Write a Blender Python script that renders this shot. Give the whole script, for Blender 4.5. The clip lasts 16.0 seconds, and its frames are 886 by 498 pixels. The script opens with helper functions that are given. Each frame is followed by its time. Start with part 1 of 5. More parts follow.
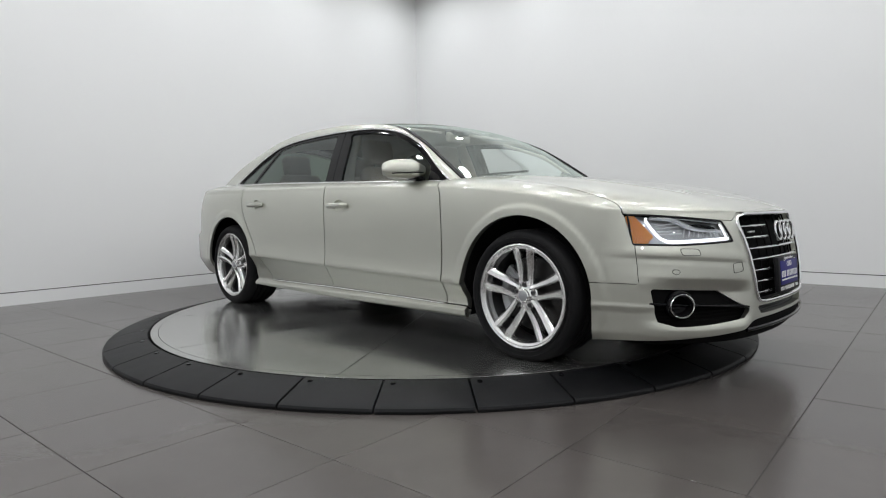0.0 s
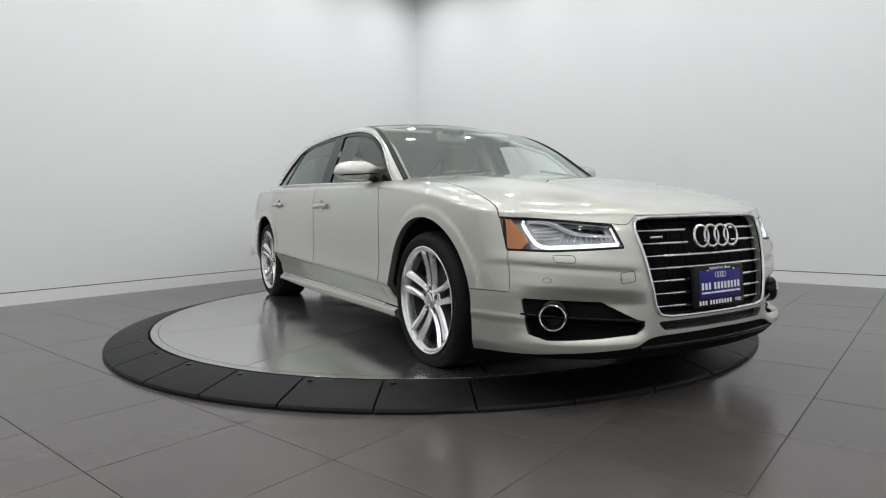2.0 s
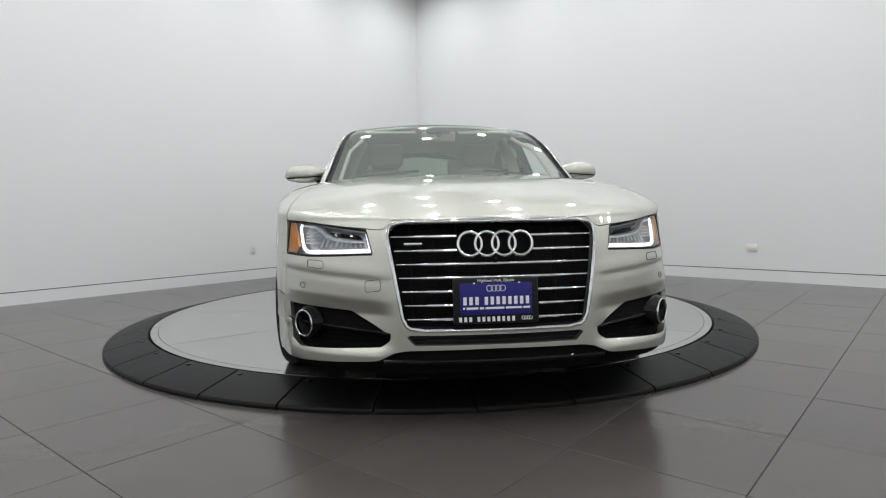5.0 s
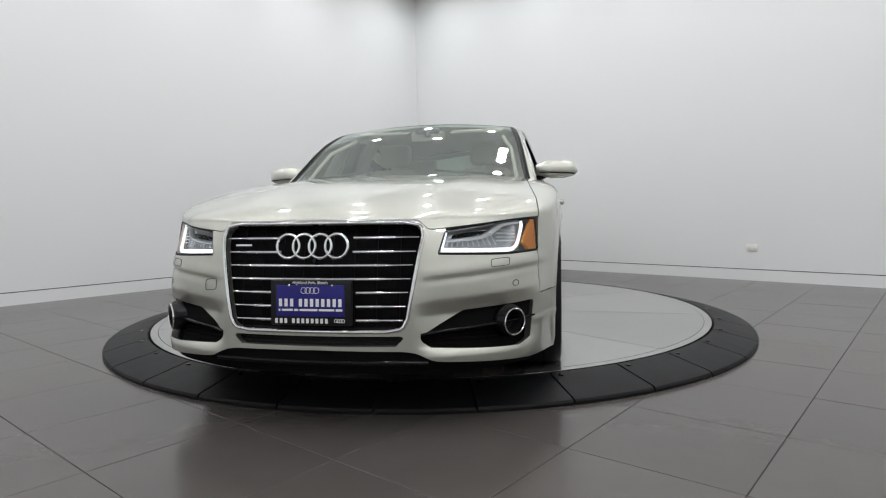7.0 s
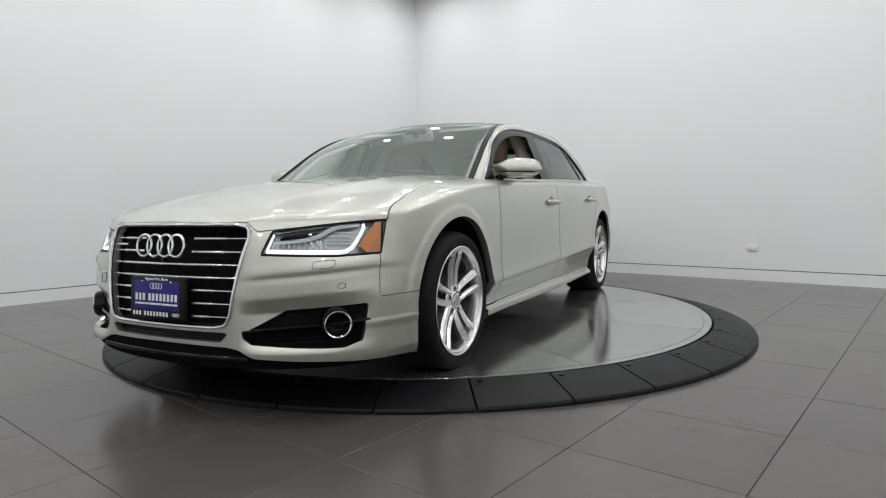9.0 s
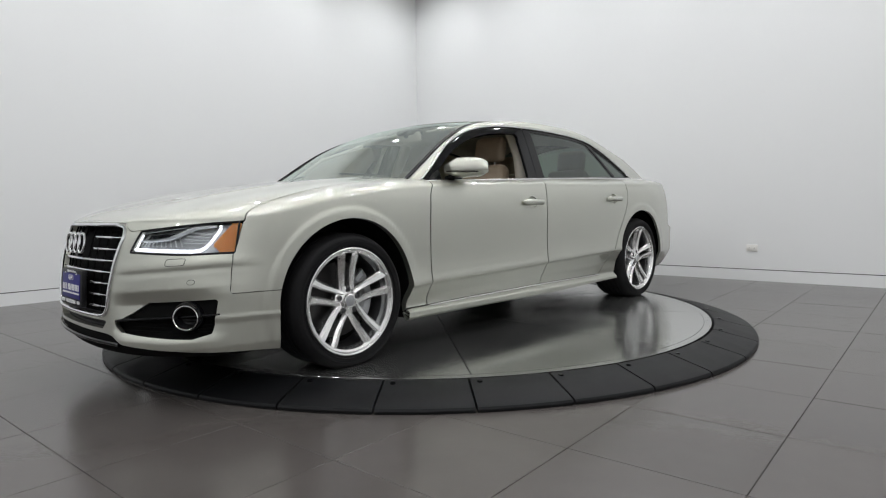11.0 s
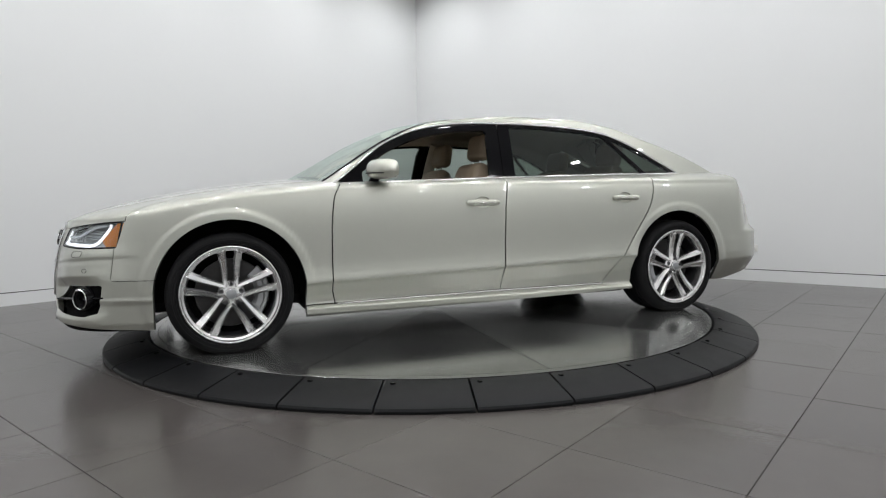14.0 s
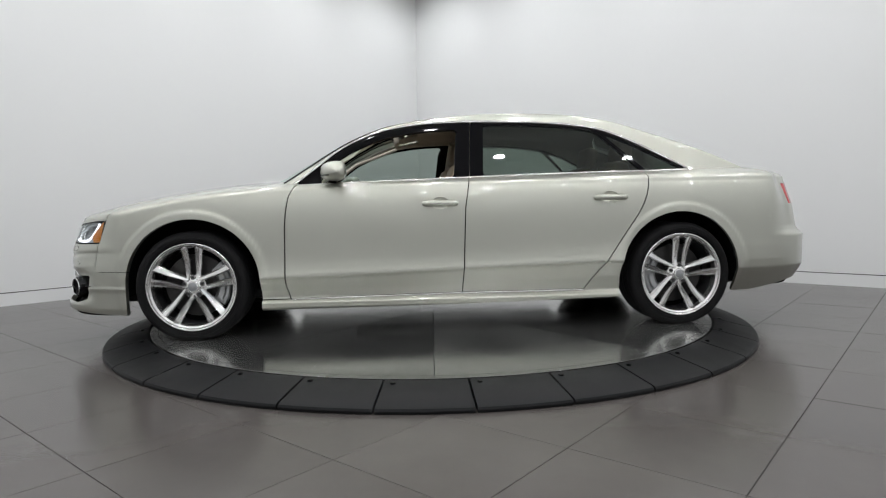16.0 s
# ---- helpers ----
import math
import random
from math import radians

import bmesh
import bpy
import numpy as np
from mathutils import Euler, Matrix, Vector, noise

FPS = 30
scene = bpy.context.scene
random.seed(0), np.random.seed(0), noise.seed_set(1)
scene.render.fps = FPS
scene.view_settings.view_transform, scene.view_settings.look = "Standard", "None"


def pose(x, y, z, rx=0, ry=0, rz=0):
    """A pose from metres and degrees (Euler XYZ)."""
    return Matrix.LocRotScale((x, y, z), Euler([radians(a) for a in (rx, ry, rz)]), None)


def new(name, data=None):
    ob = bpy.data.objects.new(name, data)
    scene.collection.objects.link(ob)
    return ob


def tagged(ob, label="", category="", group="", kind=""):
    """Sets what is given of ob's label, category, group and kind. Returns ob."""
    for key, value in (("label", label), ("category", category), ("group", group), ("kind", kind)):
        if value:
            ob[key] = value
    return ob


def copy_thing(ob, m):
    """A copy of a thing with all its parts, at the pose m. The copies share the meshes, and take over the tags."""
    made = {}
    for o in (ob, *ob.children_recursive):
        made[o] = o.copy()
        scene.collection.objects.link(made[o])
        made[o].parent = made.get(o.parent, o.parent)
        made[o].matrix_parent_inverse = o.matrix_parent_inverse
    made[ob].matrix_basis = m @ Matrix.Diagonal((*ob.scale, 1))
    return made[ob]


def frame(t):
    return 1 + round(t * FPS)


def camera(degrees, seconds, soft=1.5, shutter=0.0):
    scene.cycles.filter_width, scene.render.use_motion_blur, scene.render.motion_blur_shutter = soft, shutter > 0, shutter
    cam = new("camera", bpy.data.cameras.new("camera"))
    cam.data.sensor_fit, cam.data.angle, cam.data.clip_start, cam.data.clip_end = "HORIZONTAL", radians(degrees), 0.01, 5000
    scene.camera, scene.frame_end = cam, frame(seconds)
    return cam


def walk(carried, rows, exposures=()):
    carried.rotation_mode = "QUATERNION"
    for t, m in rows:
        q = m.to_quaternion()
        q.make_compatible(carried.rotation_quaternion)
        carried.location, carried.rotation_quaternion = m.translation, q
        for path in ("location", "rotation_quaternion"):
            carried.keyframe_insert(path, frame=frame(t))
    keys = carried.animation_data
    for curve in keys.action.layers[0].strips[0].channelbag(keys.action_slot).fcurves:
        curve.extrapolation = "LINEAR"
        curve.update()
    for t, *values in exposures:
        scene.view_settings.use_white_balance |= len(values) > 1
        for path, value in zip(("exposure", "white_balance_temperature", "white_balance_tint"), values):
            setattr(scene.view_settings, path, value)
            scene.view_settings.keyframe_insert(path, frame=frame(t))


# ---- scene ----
# The camera stands still on a tripod
cam = camera(72.02, 16.0, soft=1.15)
CAM = pose(0.0, -4.828, 0.867, 86.19, 0.963, -1.104)
walk(cam, [(0, CAM), (16, CAM)], exposures=[(0, 0.0, 6500, 10), (16, 0.0, 6500, 10)])

# ---------------------------------------------------------------- world and light
world = bpy.data.worlds.new("world")
scene.world = world
world.use_nodes = True
world.node_tree.nodes["Background"].inputs[0].default_value = (0.8, 0.87, 1.0, 1)
world.node_tree.nodes["Background"].inputs[1].default_value = 0.03
LAMP_POWER = 160.0


# ---------------------------------------------------------------- materials
def material(name, base, rough=0.5, metal=0.0, coat=0.0, spec=0.5, bump=0.0, bump_scale=200.0, vary=0.0, vary_scale=4.0, rough_vary=0.0):
    m = bpy.data.materials.new(name)
    m.use_nodes = True
    t = m.node_tree
    b = t.nodes["Principled BSDF"]
    b.inputs["Base Color"].default_value = (*base, 1)
    b.inputs["Roughness"].default_value = rough
    b.inputs["Metallic"].default_value = metal
    b.inputs["Coat Weight"].default_value = coat
    b.inputs["Coat Roughness"].default_value = 0.03
    b.inputs["Specular IOR Level"].default_value = spec
    co = t.nodes.new("ShaderNodeTexCoord")
    if vary > 0 or rough_vary > 0:
        n1 = t.nodes.new("ShaderNodeTexNoise")
        n1.inputs["Scale"].default_value = vary_scale
        n1.inputs["Detail"].default_value = 6
        t.links.new(co.outputs["Object"], n1.inputs["Vector"])
        if vary > 0:
            mix = t.nodes.new("ShaderNodeMix")
            mix.data_type = "RGBA"
            mix.inputs[6].default_value = (*[c * (1 - vary) for c in base], 1)
            mix.inputs[7].default_value = (*[min(1, c * (1 + vary)) for c in base], 1)
            t.links.new(n1.outputs["Fac"], mix.inputs[0])
            t.links.new(mix.outputs[2], b.inputs["Base Color"])
        if rough_vary > 0:
            mr = t.nodes.new("ShaderNodeMapRange")
            mr.inputs["To Min"].default_value = max(0.02, rough - rough_vary)
            mr.inputs["To Max"].default_value = rough + rough_vary
            t.links.new(n1.outputs["Fac"], mr.inputs["Value"])
            t.links.new(mr.outputs[0], b.inputs["Roughness"])
    if bump > 0:
        n2 = t.nodes.new("ShaderNodeTexNoise")
        n2.inputs["Scale"].default_value = bump_scale
        n2.inputs["Detail"].default_value = 3
        t.links.new(co.outputs["Object"], n2.inputs["Vector"])
        bp = t.nodes.new("ShaderNodeBump")
        bp.inputs["Strength"].default_value = bump
        bp.inputs["Distance"].default_value = 0.002
        t.links.new(n2.outputs["Fac"], bp.inputs["Height"])
        t.links.new(bp.outputs[0], b.inputs["Normal"])
    return m


def glass_material(name, tint, gloss=(0.9, 0.95, 0.95), ior=1.5, veil=0.0):
    """Thin glass: tinted, mirror-like by its angle; a pale diffuse veil imitates reflected room light."""
    m = bpy.data.materials.new(name)
    m.use_nodes = True
    t = m.node_tree
    t.nodes.remove(t.nodes["Principled BSDF"])
    out = t.nodes["Material Output"]
    tr = t.nodes.new("ShaderNodeBsdfTransparent")
    tr.inputs[0].default_value = (*tint, 1)
    gl = t.nodes.new("ShaderNodeBsdfGlossy")
    gl.inputs["Color"].default_value = (*gloss, 1)
    gl.inputs["Roughness"].default_value = 0.01
    fr = t.nodes.new("ShaderNodeFresnel")
    fr.inputs["IOR"].default_value = ior
    mx = t.nodes.new("ShaderNodeMixShader")
    t.links.new(fr.outputs[0], mx.inputs[0])
    veil_mix = t.nodes.new("ShaderNodeMixShader")
    veil_mix.inputs[0].default_value = veil
    haze = t.nodes.new("ShaderNodeBsdfDiffuse")
    haze.inputs[0].default_value = (0.78, 0.84, 0.8, 1)
    t.links.new(tr.outputs[0], veil_mix.inputs[1])
    t.links.new(haze.outputs[0], veil_mix.inputs[2])
    t.links.new(veil_mix.outputs[0], mx.inputs[1])
    t.links.new(gl.outputs[0], mx.inputs[2])
    t.links.new(mx.outputs[0], out.inputs[0])
    return m


def glow_material(name, colour, strength):
    m = bpy.data.materials.new(name)
    m.use_nodes = True
    b = m.node_tree.nodes["Principled BSDF"]
    b.inputs["Base Color"].default_value = (*colour, 1)
    b.inputs["Emission Color"].default_value = (*colour, 1)
    b.inputs["Emission Strength"].default_value = strength
    return m


def tile_material(name, base, rough):
    """Matt porcelain: every tile a shade of its own, clouded, faintly scuffed."""
    m = material(name, base, rough, bump=0.06, bump_scale=90)
    t = m.node_tree
    b = t.nodes["Principled BSDF"]
    co = t.nodes.new("ShaderNodeTexCoord")
    inf = t.nodes.new("ShaderNodeObjectInfo")
    geo = t.nodes.new("ShaderNodeNewGeometry")
    n = t.nodes.new("ShaderNodeTexNoise")
    n.inputs["Scale"].default_value = 1.3
    n.inputs["Detail"].default_value = 8
    n.inputs["Roughness"].default_value = 0.65
    t.links.new(geo.outputs["Position"], n.inputs["Vector"])
    ad = t.nodes.new("ShaderNodeMath")
    ad.operation = "MULTIPLY_ADD"
    t.links.new(inf.outputs["Random"], ad.inputs[0])
    ad.inputs[1].default_value = 0.35
    t.links.new(n.outputs["Fac"], ad.inputs[2])
    cr = t.nodes.new("ShaderNodeMapRange")
    cr.inputs["From Min"].default_value = 0.3
    cr.inputs["From Max"].default_value = 1.0
    cr.inputs["To Min"].default_value = 0.86
    cr.inputs["To Max"].default_value = 1.16
    t.links.new(ad.outputs[0], cr.inputs["Value"])
    mu = t.nodes.new("ShaderNodeVectorMath")
    mu.operation = "SCALE"
    mu.inputs[0].default_value = base
    t.links.new(cr.outputs[0], mu.inputs["Scale"])
    t.links.new(mu.outputs[0], b.inputs["Base Color"])
    rr = t.nodes.new("ShaderNodeMapRange")
    rr.inputs["To Min"].default_value = rough - 0.02
    rr.inputs["To Max"].default_value = rough + 0.05
    t.links.new(n.outputs["Fac"], rr.inputs["Value"])
    t.links.new(rr.outputs[0], b.inputs["Roughness"])
    return m


def brushed_material(name, base, rough):
    """Brushed aluminium plate: fine streaks along the plate's own x axis, handling marks."""
    m = material(name, base, rough, 0.93)
    t = m.node_tree
    b = t.nodes["Principled BSDF"]
    b.inputs["Anisotropic"].default_value = 0.6
    co = t.nodes.new("ShaderNodeTexCoord")
    mp = t.nodes.new("ShaderNodeMapping")
    mp.inputs["Scale"].default_value = (2.0, 260.0, 1.0)
    t.links.new(co.outputs["Object"], mp.inputs["Vector"])
    n = t.nodes.new("ShaderNodeTexNoise")
    n.inputs["Scale"].default_value = 1.0
    n.inputs["Detail"].default_value = 5
    t.links.new(mp.outputs[0], n.inputs["Vector"])
    n2 = t.nodes.new("ShaderNodeTexNoise")
    n2.inputs["Scale"].default_value = 3.5
    n2.inputs["Detail"].default_value = 7
    n2.inputs["Roughness"].default_value = 0.7
    t.links.new(co.outputs["Object"], n2.inputs["Vector"])
    # a random tone per plate imitates sheen that changes with each sector's direction
    inf = t.nodes.new("ShaderNodeObjectInfo")
    per = t.nodes.new("ShaderNodeMath")
    per.operation = "MULTIPLY_ADD"
    per.inputs[1].default_value = 0.5
    t.links.new(inf.outputs["Random"], per.inputs[0])
    t.links.new(n.outputs["Fac"], per.inputs[2])
    sm = t.nodes.new("ShaderNodeMath")
    sm.operation = "ADD"
    t.links.new(per.outputs[0], sm.inputs[0])
    t.links.new(n2.outputs["Fac"], sm.inputs[1])
    rr = t.nodes.new("ShaderNodeMapRange")
    rr.inputs["From Min"].default_value = 0.6
    rr.inputs["From Max"].default_value = 1.8
    rr.inputs["To Min"].default_value = rough - 0.07
    rr.inputs["To Max"].default_value = rough + 0.1
    t.links.new(sm.outputs[0], rr.inputs["Value"])
    t.links.new(rr.outputs[0], b.inputs["Roughness"])
    cr = t.nodes.new("ShaderNodeMapRange")
    cr.inputs["From Min"].default_value = 0.6
    cr.inputs["From Max"].default_value = 1.8
    cr.inputs["To Min"].default_value = 0.75
    cr.inputs["To Max"].default_value = 1.2
    t.links.new(sm.outputs[0], cr.inputs["Value"])
    mu = t.nodes.new("ShaderNodeVectorMath")
    mu.operation = "SCALE"
    mu.inputs[0].default_value = base
    t.links.new(cr.outputs[0], mu.inputs["Scale"])
    t.links.new(mu.outputs[0], b.inputs["Base Color"])
    tg = t.nodes.new("ShaderNodeTangent")
    tg.direction_type = "RADIAL"
    tg.axis = "Z"
    t.links.new(tg.outputs[0], b.inputs["Tangent"])
    bp = t.nodes.new("ShaderNodeBump")
    bp.inputs["Strength"].default_value = 0.05
    bp.inputs["Distance"].default_value = 0.001
    t.links.new(n.outputs["Fac"], bp.inputs["Height"])
    t.links.new(bp.outputs[0], b.inputs["Normal"])
    return m


def paint_material(name, base):
    """Champagne metallic paint with fine flake under a clear coat."""
    m = material(name, base, 0.4, 0.94, coat=1.0)
    m.node_tree.nodes["Principled BSDF"].inputs["Coat IOR"].default_value = 1.75
    m.node_tree.nodes["Principled BSDF"].inputs["Coat Roughness"].default_value = 0.02
    t = m.node_tree
    b = t.nodes["Principled BSDF"]
    co = t.nodes.new("ShaderNodeTexCoord")
    v = t.nodes.new("ShaderNodeTexVoronoi")
    v.inputs["Scale"].default_value = 900
    t.links.new(co.outputs["Object"], v.inputs["Vector"])
    mr = t.nodes.new("ShaderNodeMapRange")
    mr.inputs["To Min"].default_value = 0.94
    mr.inputs["To Max"].default_value = 1.06
    t.links.new(v.outputs["Color"], mr.inputs["Value"])
    mu = t.nodes.new("ShaderNodeVectorMath")
    mu.operation = "SCALE"
    mu.inputs[0].default_value = base
    t.links.new(mr.outputs[0], mu.inputs["Scale"])
    t.links.new(mu.outputs[0], b.inputs["Base Color"])
    return m


PAINT = paint_material("champagne_paint", (0.52, 0.527, 0.464))
WALL = material("wall_paint", (0.83, 0.84, 0.835), 0.55, bump=0.05, bump_scale=350, vary=0.012, vary_scale=0.8)
CEIL = material("ceiling_paint", (0.82, 0.82, 0.81), 0.8, bump=0.05, vary=0.02)
TRIM_GAP = material("skirting_gap", (0.07, 0.07, 0.07), 0.9)
DARK_GAP = material("shadow_gap", (0.02, 0.02, 0.02), 0.9)
TILE = tile_material("porcelain_tile", (0.082, 0.074, 0.069), 0.2)
GROUT = material("grout", (0.06, 0.054, 0.049), 0.9, bump=0.2)
ALU = brushed_material("brushed_aluminium", (0.51, 0.515, 0.5), 0.14)
RUBBER = material("black_rubber_ramp", (0.0062, 0.0065, 0.0072), 0.5, spec=0.19, bump=0.25, bump_scale=160, vary=0.25, vary_scale=7, rough_vary=0.08)
TYRE = material("tyre_rubber", (0.009, 0.009, 0.0095), 0.65, spec=0.16, bump=0.2, bump_scale=90, vary=0.2, vary_scale=12)
RIM = material("silver_alloy", (0.76, 0.76, 0.755), 0.22, 0.95, coat=0.3, vary=0.04, vary_scale=30)
RIM_DARK = material("grey_alloy_pocket", (0.07, 0.07, 0.073), 0.4, 0.6)
CHROME = material("chrome", (0.82, 0.83, 0.84), 0.07, 1.0)
SATIN = material("satin_aluminium_trim", (0.72, 0.72, 0.71), 0.24, 1.0)
BLACK_GLOSS = material("gloss_black", (0.004, 0.004, 0.005), 0.05, spec=0.24)
BLACK_PLASTIC = material("black_plastic", (0.007, 0.007, 0.008), 0.5, spec=0.25, bump=0.1)
INNER = material("body_cavity", (0.005, 0.005, 0.005), 0.9, spec=0.1)
# the last value mixes in pale colour, in place of bright reflections
GLASS = glass_material("clear_windscreen", (0.80, 0.86, 0.83), gloss=(0.9, 1.0, 0.96), ior=2.75, veil=0.13)
TINT = glass_material("tinted_side_glass", (0.36, 0.42, 0.385), ior=1.55, veil=0.02)
LENS = glass_material("headlamp_cover", (0.93, 0.94, 0.95), ior=1.4)
DRL = glow_material("daytime_light", (0.93, 0.95, 1.0), 1.3)
AMBER = material("amber_reflector", (0.85, 0.33, 0.06), 0.25, coat=0.8, vary=0.15, vary_scale=80)
RED_LENS = material("red_lens", (0.5, 0.01, 0.016), 0.2, spec=0.3, coat=0.35, vary=0.2, vary_scale=60)
LAMP_SILVER = material("lamp_bezel", (0.62, 0.63, 0.64), 0.3, 0.8)
LAMP_GREY = material("lamp_recess", (0.42, 0.43, 0.44), 0.3, 0.6)
BEIGE = material("beige_leather", (0.40, 0.32, 0.235), 0.5, bump=0.25, bump_scale=220, vary=0.1, vary_scale=9)
CREAM = material("cream_headliner", (0.60, 0.56, 0.48), 0.9, bump=0.1)
DASH = material("dark_dashboard", (0.06, 0.056, 0.052), 0.6, bump=0.2)
IRON = material("brake_iron", (0.055, 0.054, 0.053), 0.4, 0.85, vary=0.2, vary_scale=40)
CALIPER = material("grey_caliper", (0.5, 0.51, 0.52), 0.42, 0.5, vary=0.1)
CAP_GREY = material("grey_wheel_cap", (0.33, 0.34, 0.35), 0.4, 0.5)
EXHAUST = material("underbody_steel", (0.16, 0.155, 0.15), 0.5, 0.7, vary=0.2, vary_scale=10)
PLATE_BLUE = material("blue_plate", (0.022, 0.02, 0.17), 0.5, spec=0.25)
WHITE = material("white_print", (0.8, 0.8, 0.8), 0.5)
OUTLET = material("white_plastic", (0.78, 0.77, 0.73), 0.4)
STEEL = material("galvanised_steel", (0.4, 0.4, 0.4), 0.4, 0.9)
DOWNLIGHT = glow_material("downlight_glow", (0.968, 0.975, 1.0), LAMP_POWER)


# ---------------------------------------------------------------- mesh helpers
def make(name, verts, faces, mat, parent=None, label="", smooth=False, sharp=None):
    me = bpy.data.meshes.new(name)
    me.from_pydata([tuple(map(float, v)) for v in verts], [], [tuple(int(i) for i in f) for f in faces])
    me.materials.append(mat)
    me.validate()
    if smooth:
        me.polygons.foreach_set("use_smooth", [True] * len(me.polygons))
        me.set_sharp_from_angle(angle=radians(sharp or 40))
    me.update()
    ob = new(name, me)
    if parent is not None:
        ob.parent = parent
    if label:
        tagged(ob, label)
    return ob


def part(name, bm, mat, parent=None, label="", smooth=True, sharp=40):
    me = bpy.data.meshes.new(name)
    bmesh.ops.recalc_face_normals(bm, faces=bm.faces)
    bm.to_mesh(me)
    bm.free()
    me.materials.append(mat)
    if smooth:
        me.polygons.foreach_set("use_smooth", [True] * len(me.polygons))
        me.set_sharp_from_angle(angle=radians(sharp))
    ob = new(name, me)
    if parent is not None:
        ob.parent = parent
    if label:
        tagged(ob, label)
    return ob


def box(bm, x0, x1, y0, y1, z0, z1, bevel=0.0, m=None, segments=2):
    r = bmesh.ops.create_cube(bm, size=1.0)
    vs = r["verts"]
    for v in vs:
        v.co = Vector(((x0 + x1) / 2 + v.co.x * (x1 - x0), (y0 + y1) / 2 + v.co.y * (y1 - y0), (z0 + z1) / 2 + v.co.z * (z1 - z0)))
    es = list({e for v in vs for e in v.link_edges})
    if bevel > 0:
        r = bmesh.ops.bevel(bm, geom=es, offset=bevel, segments=segments, affect="EDGES", profile=0.5)
        vs = list({v for f in r["faces"] for v in f.verts} | {v for v in vs if v.is_valid})
    if m is not None:
        bmesh.ops.transform(bm, matrix=m, verts=vs)
    return bm


def tube_mesh(path, radius, n=8, closed=False, flat=1.0, up=None):
    """Verts and faces of a round bar along a path. radius: one number or one a point; flat squeezes it along the up vector."""
    P = np.array(path, float)
    k = len(P)
    R = np.full(k, radius) if np.isscalar(radius) else np.array(radius, float)
    V, F = [], []
    ref = np.array(up if up is not None else (0, 0, 1), float)
    for i in range(k):
        a, b = P[(i - 1) % k] if (closed or i) else P[0], P[(i + 1) % k] if (closed or i < k - 1) else P[-1]
        t = (b - a) / (np.linalg.norm(b - a) + 1e-9)
        s = np.cross(t, ref)
        if np.linalg.norm(s) < 1e-4:
            s = np.cross(t, (1, 0, 0))
        s /= np.linalg.norm(s)
        u = np.cross(s, t)
        for j in range(n):
            q = 2 * math.pi * (j + 0.5) / n
            V.append(P[i] + R[i] * (math.cos(q) * s + flat * math.sin(q) * u))
    for i in range(k if closed else k - 1):
        for j in range(n):
            a, b = i * n + j, i * n + (j + 1) % n
            c, d = ((i + 1) % k) * n + (j + 1) % n, ((i + 1) % k) * n + j
            F.append((a, b, c, d))
    if not closed:
        F.append(tuple(range(n - 1, -1, -1)))
        F.append(tuple(range((k - 1) * n, k * n)))
    return V, F


def tube(name, path, radius, mat, parent, label="", n=8, closed=False, flat=1.0, up=None):
    V, F = tube_mesh(path, radius, n, closed, flat, up)
    return make(name, V, F, mat, parent, label, smooth=True, sharp=60)


def lathe(profile, n=48, axis="y"):
    """Verts and faces of a turned body; profile: (radius, along) pairs."""
    V, F = [], []
    k = len(profile)
    for i in range(n):
        c, s = math.cos(2 * math.pi * i / n), math.sin(2 * math.pi * i / n)
        for r, a in profile:
            V.append((r * c, a, r * s) if axis == "y" else (r * c, r * s, a) if axis == "z" else (a, r * c, r * s))
    for i in range(n):
        for j in range(k - 1):
            a, b = i * k + j, i * k + j + 1
            c, d = ((i + 1) % n) * k + j + 1, ((i + 1) % n) * k + j
            F.append((a, b, c, d))
    return V, F


def curve(table, x):
    """Smooth interpolation through (x, value) pairs in rising x."""
    t = sorted(table)
    X, Y = np.array([p[0] for p in t], float), np.array([p[1] for p in t], float)
    d = np.diff(Y) / np.diff(X)
    m = np.empty(len(X))
    m[0], m[-1] = d[0], d[-1]
    for i in range(1, len(X) - 1):
        m[i] = 0 if d[i - 1] * d[i] <= 0 else 2 * d[i - 1] * d[i] / (d[i - 1] + d[i])
    x = np.clip(np.asarray(x, float), X[0], X[-1])
    i = np.clip(np.searchsorted(X, x) - 1, 0, len(X) - 2)
    h = X[i + 1] - X[i]
    s = (x - X[i]) / h
    return (Y[i] * (1 + 2 * s) * (1 - s) ** 2 + m[i] * h * s * (1 - s) ** 2 + Y[i + 1] * s * s * (3 - 2 * s) + m[i + 1] * h * s * s * (s - 1))


def line(table, x):
    t = sorted(table)
    return np.interp(x, [p[0] for p in t], [p[1] for p in t])


# ---------------------------------------------------------------- the room
CORNER = Vector((-0.197, 5.28, 0))
DL = Vector((-math.cos(radians(47.3)), -math.sin(radians(47.3)), 0))
DR = Vector((math.cos(radians(-41.6)), math.sin(radians(-41.6)), 0))
SPAN, HIGH = 11.2, 4.232
FAR_L, FAR_R = CORNER + DL * SPAN, CORNER + DR * SPAN
FAR_B = CORNER + (DL + DR) * SPAN


def slab(name, a, b, out, z0, z1, thick, mat, inset=0.0):
    """An upright slab from a to b, its face set back by inset, thick outwards."""
    a, b = a + out * inset, b + out * inset
    c, d = b + out * thick, a + out * thick
    V = [(p.x, p.y, z) for z in (z0, z1) for p in (a, b, c, d)]
    F = [(0, 1, 5, 4), (1, 2, 6, 5), (2, 3, 7, 6), (3, 0, 4, 7), (4, 5, 6, 7), (3, 2, 1, 0)]
    return make(name, V, F, mat)


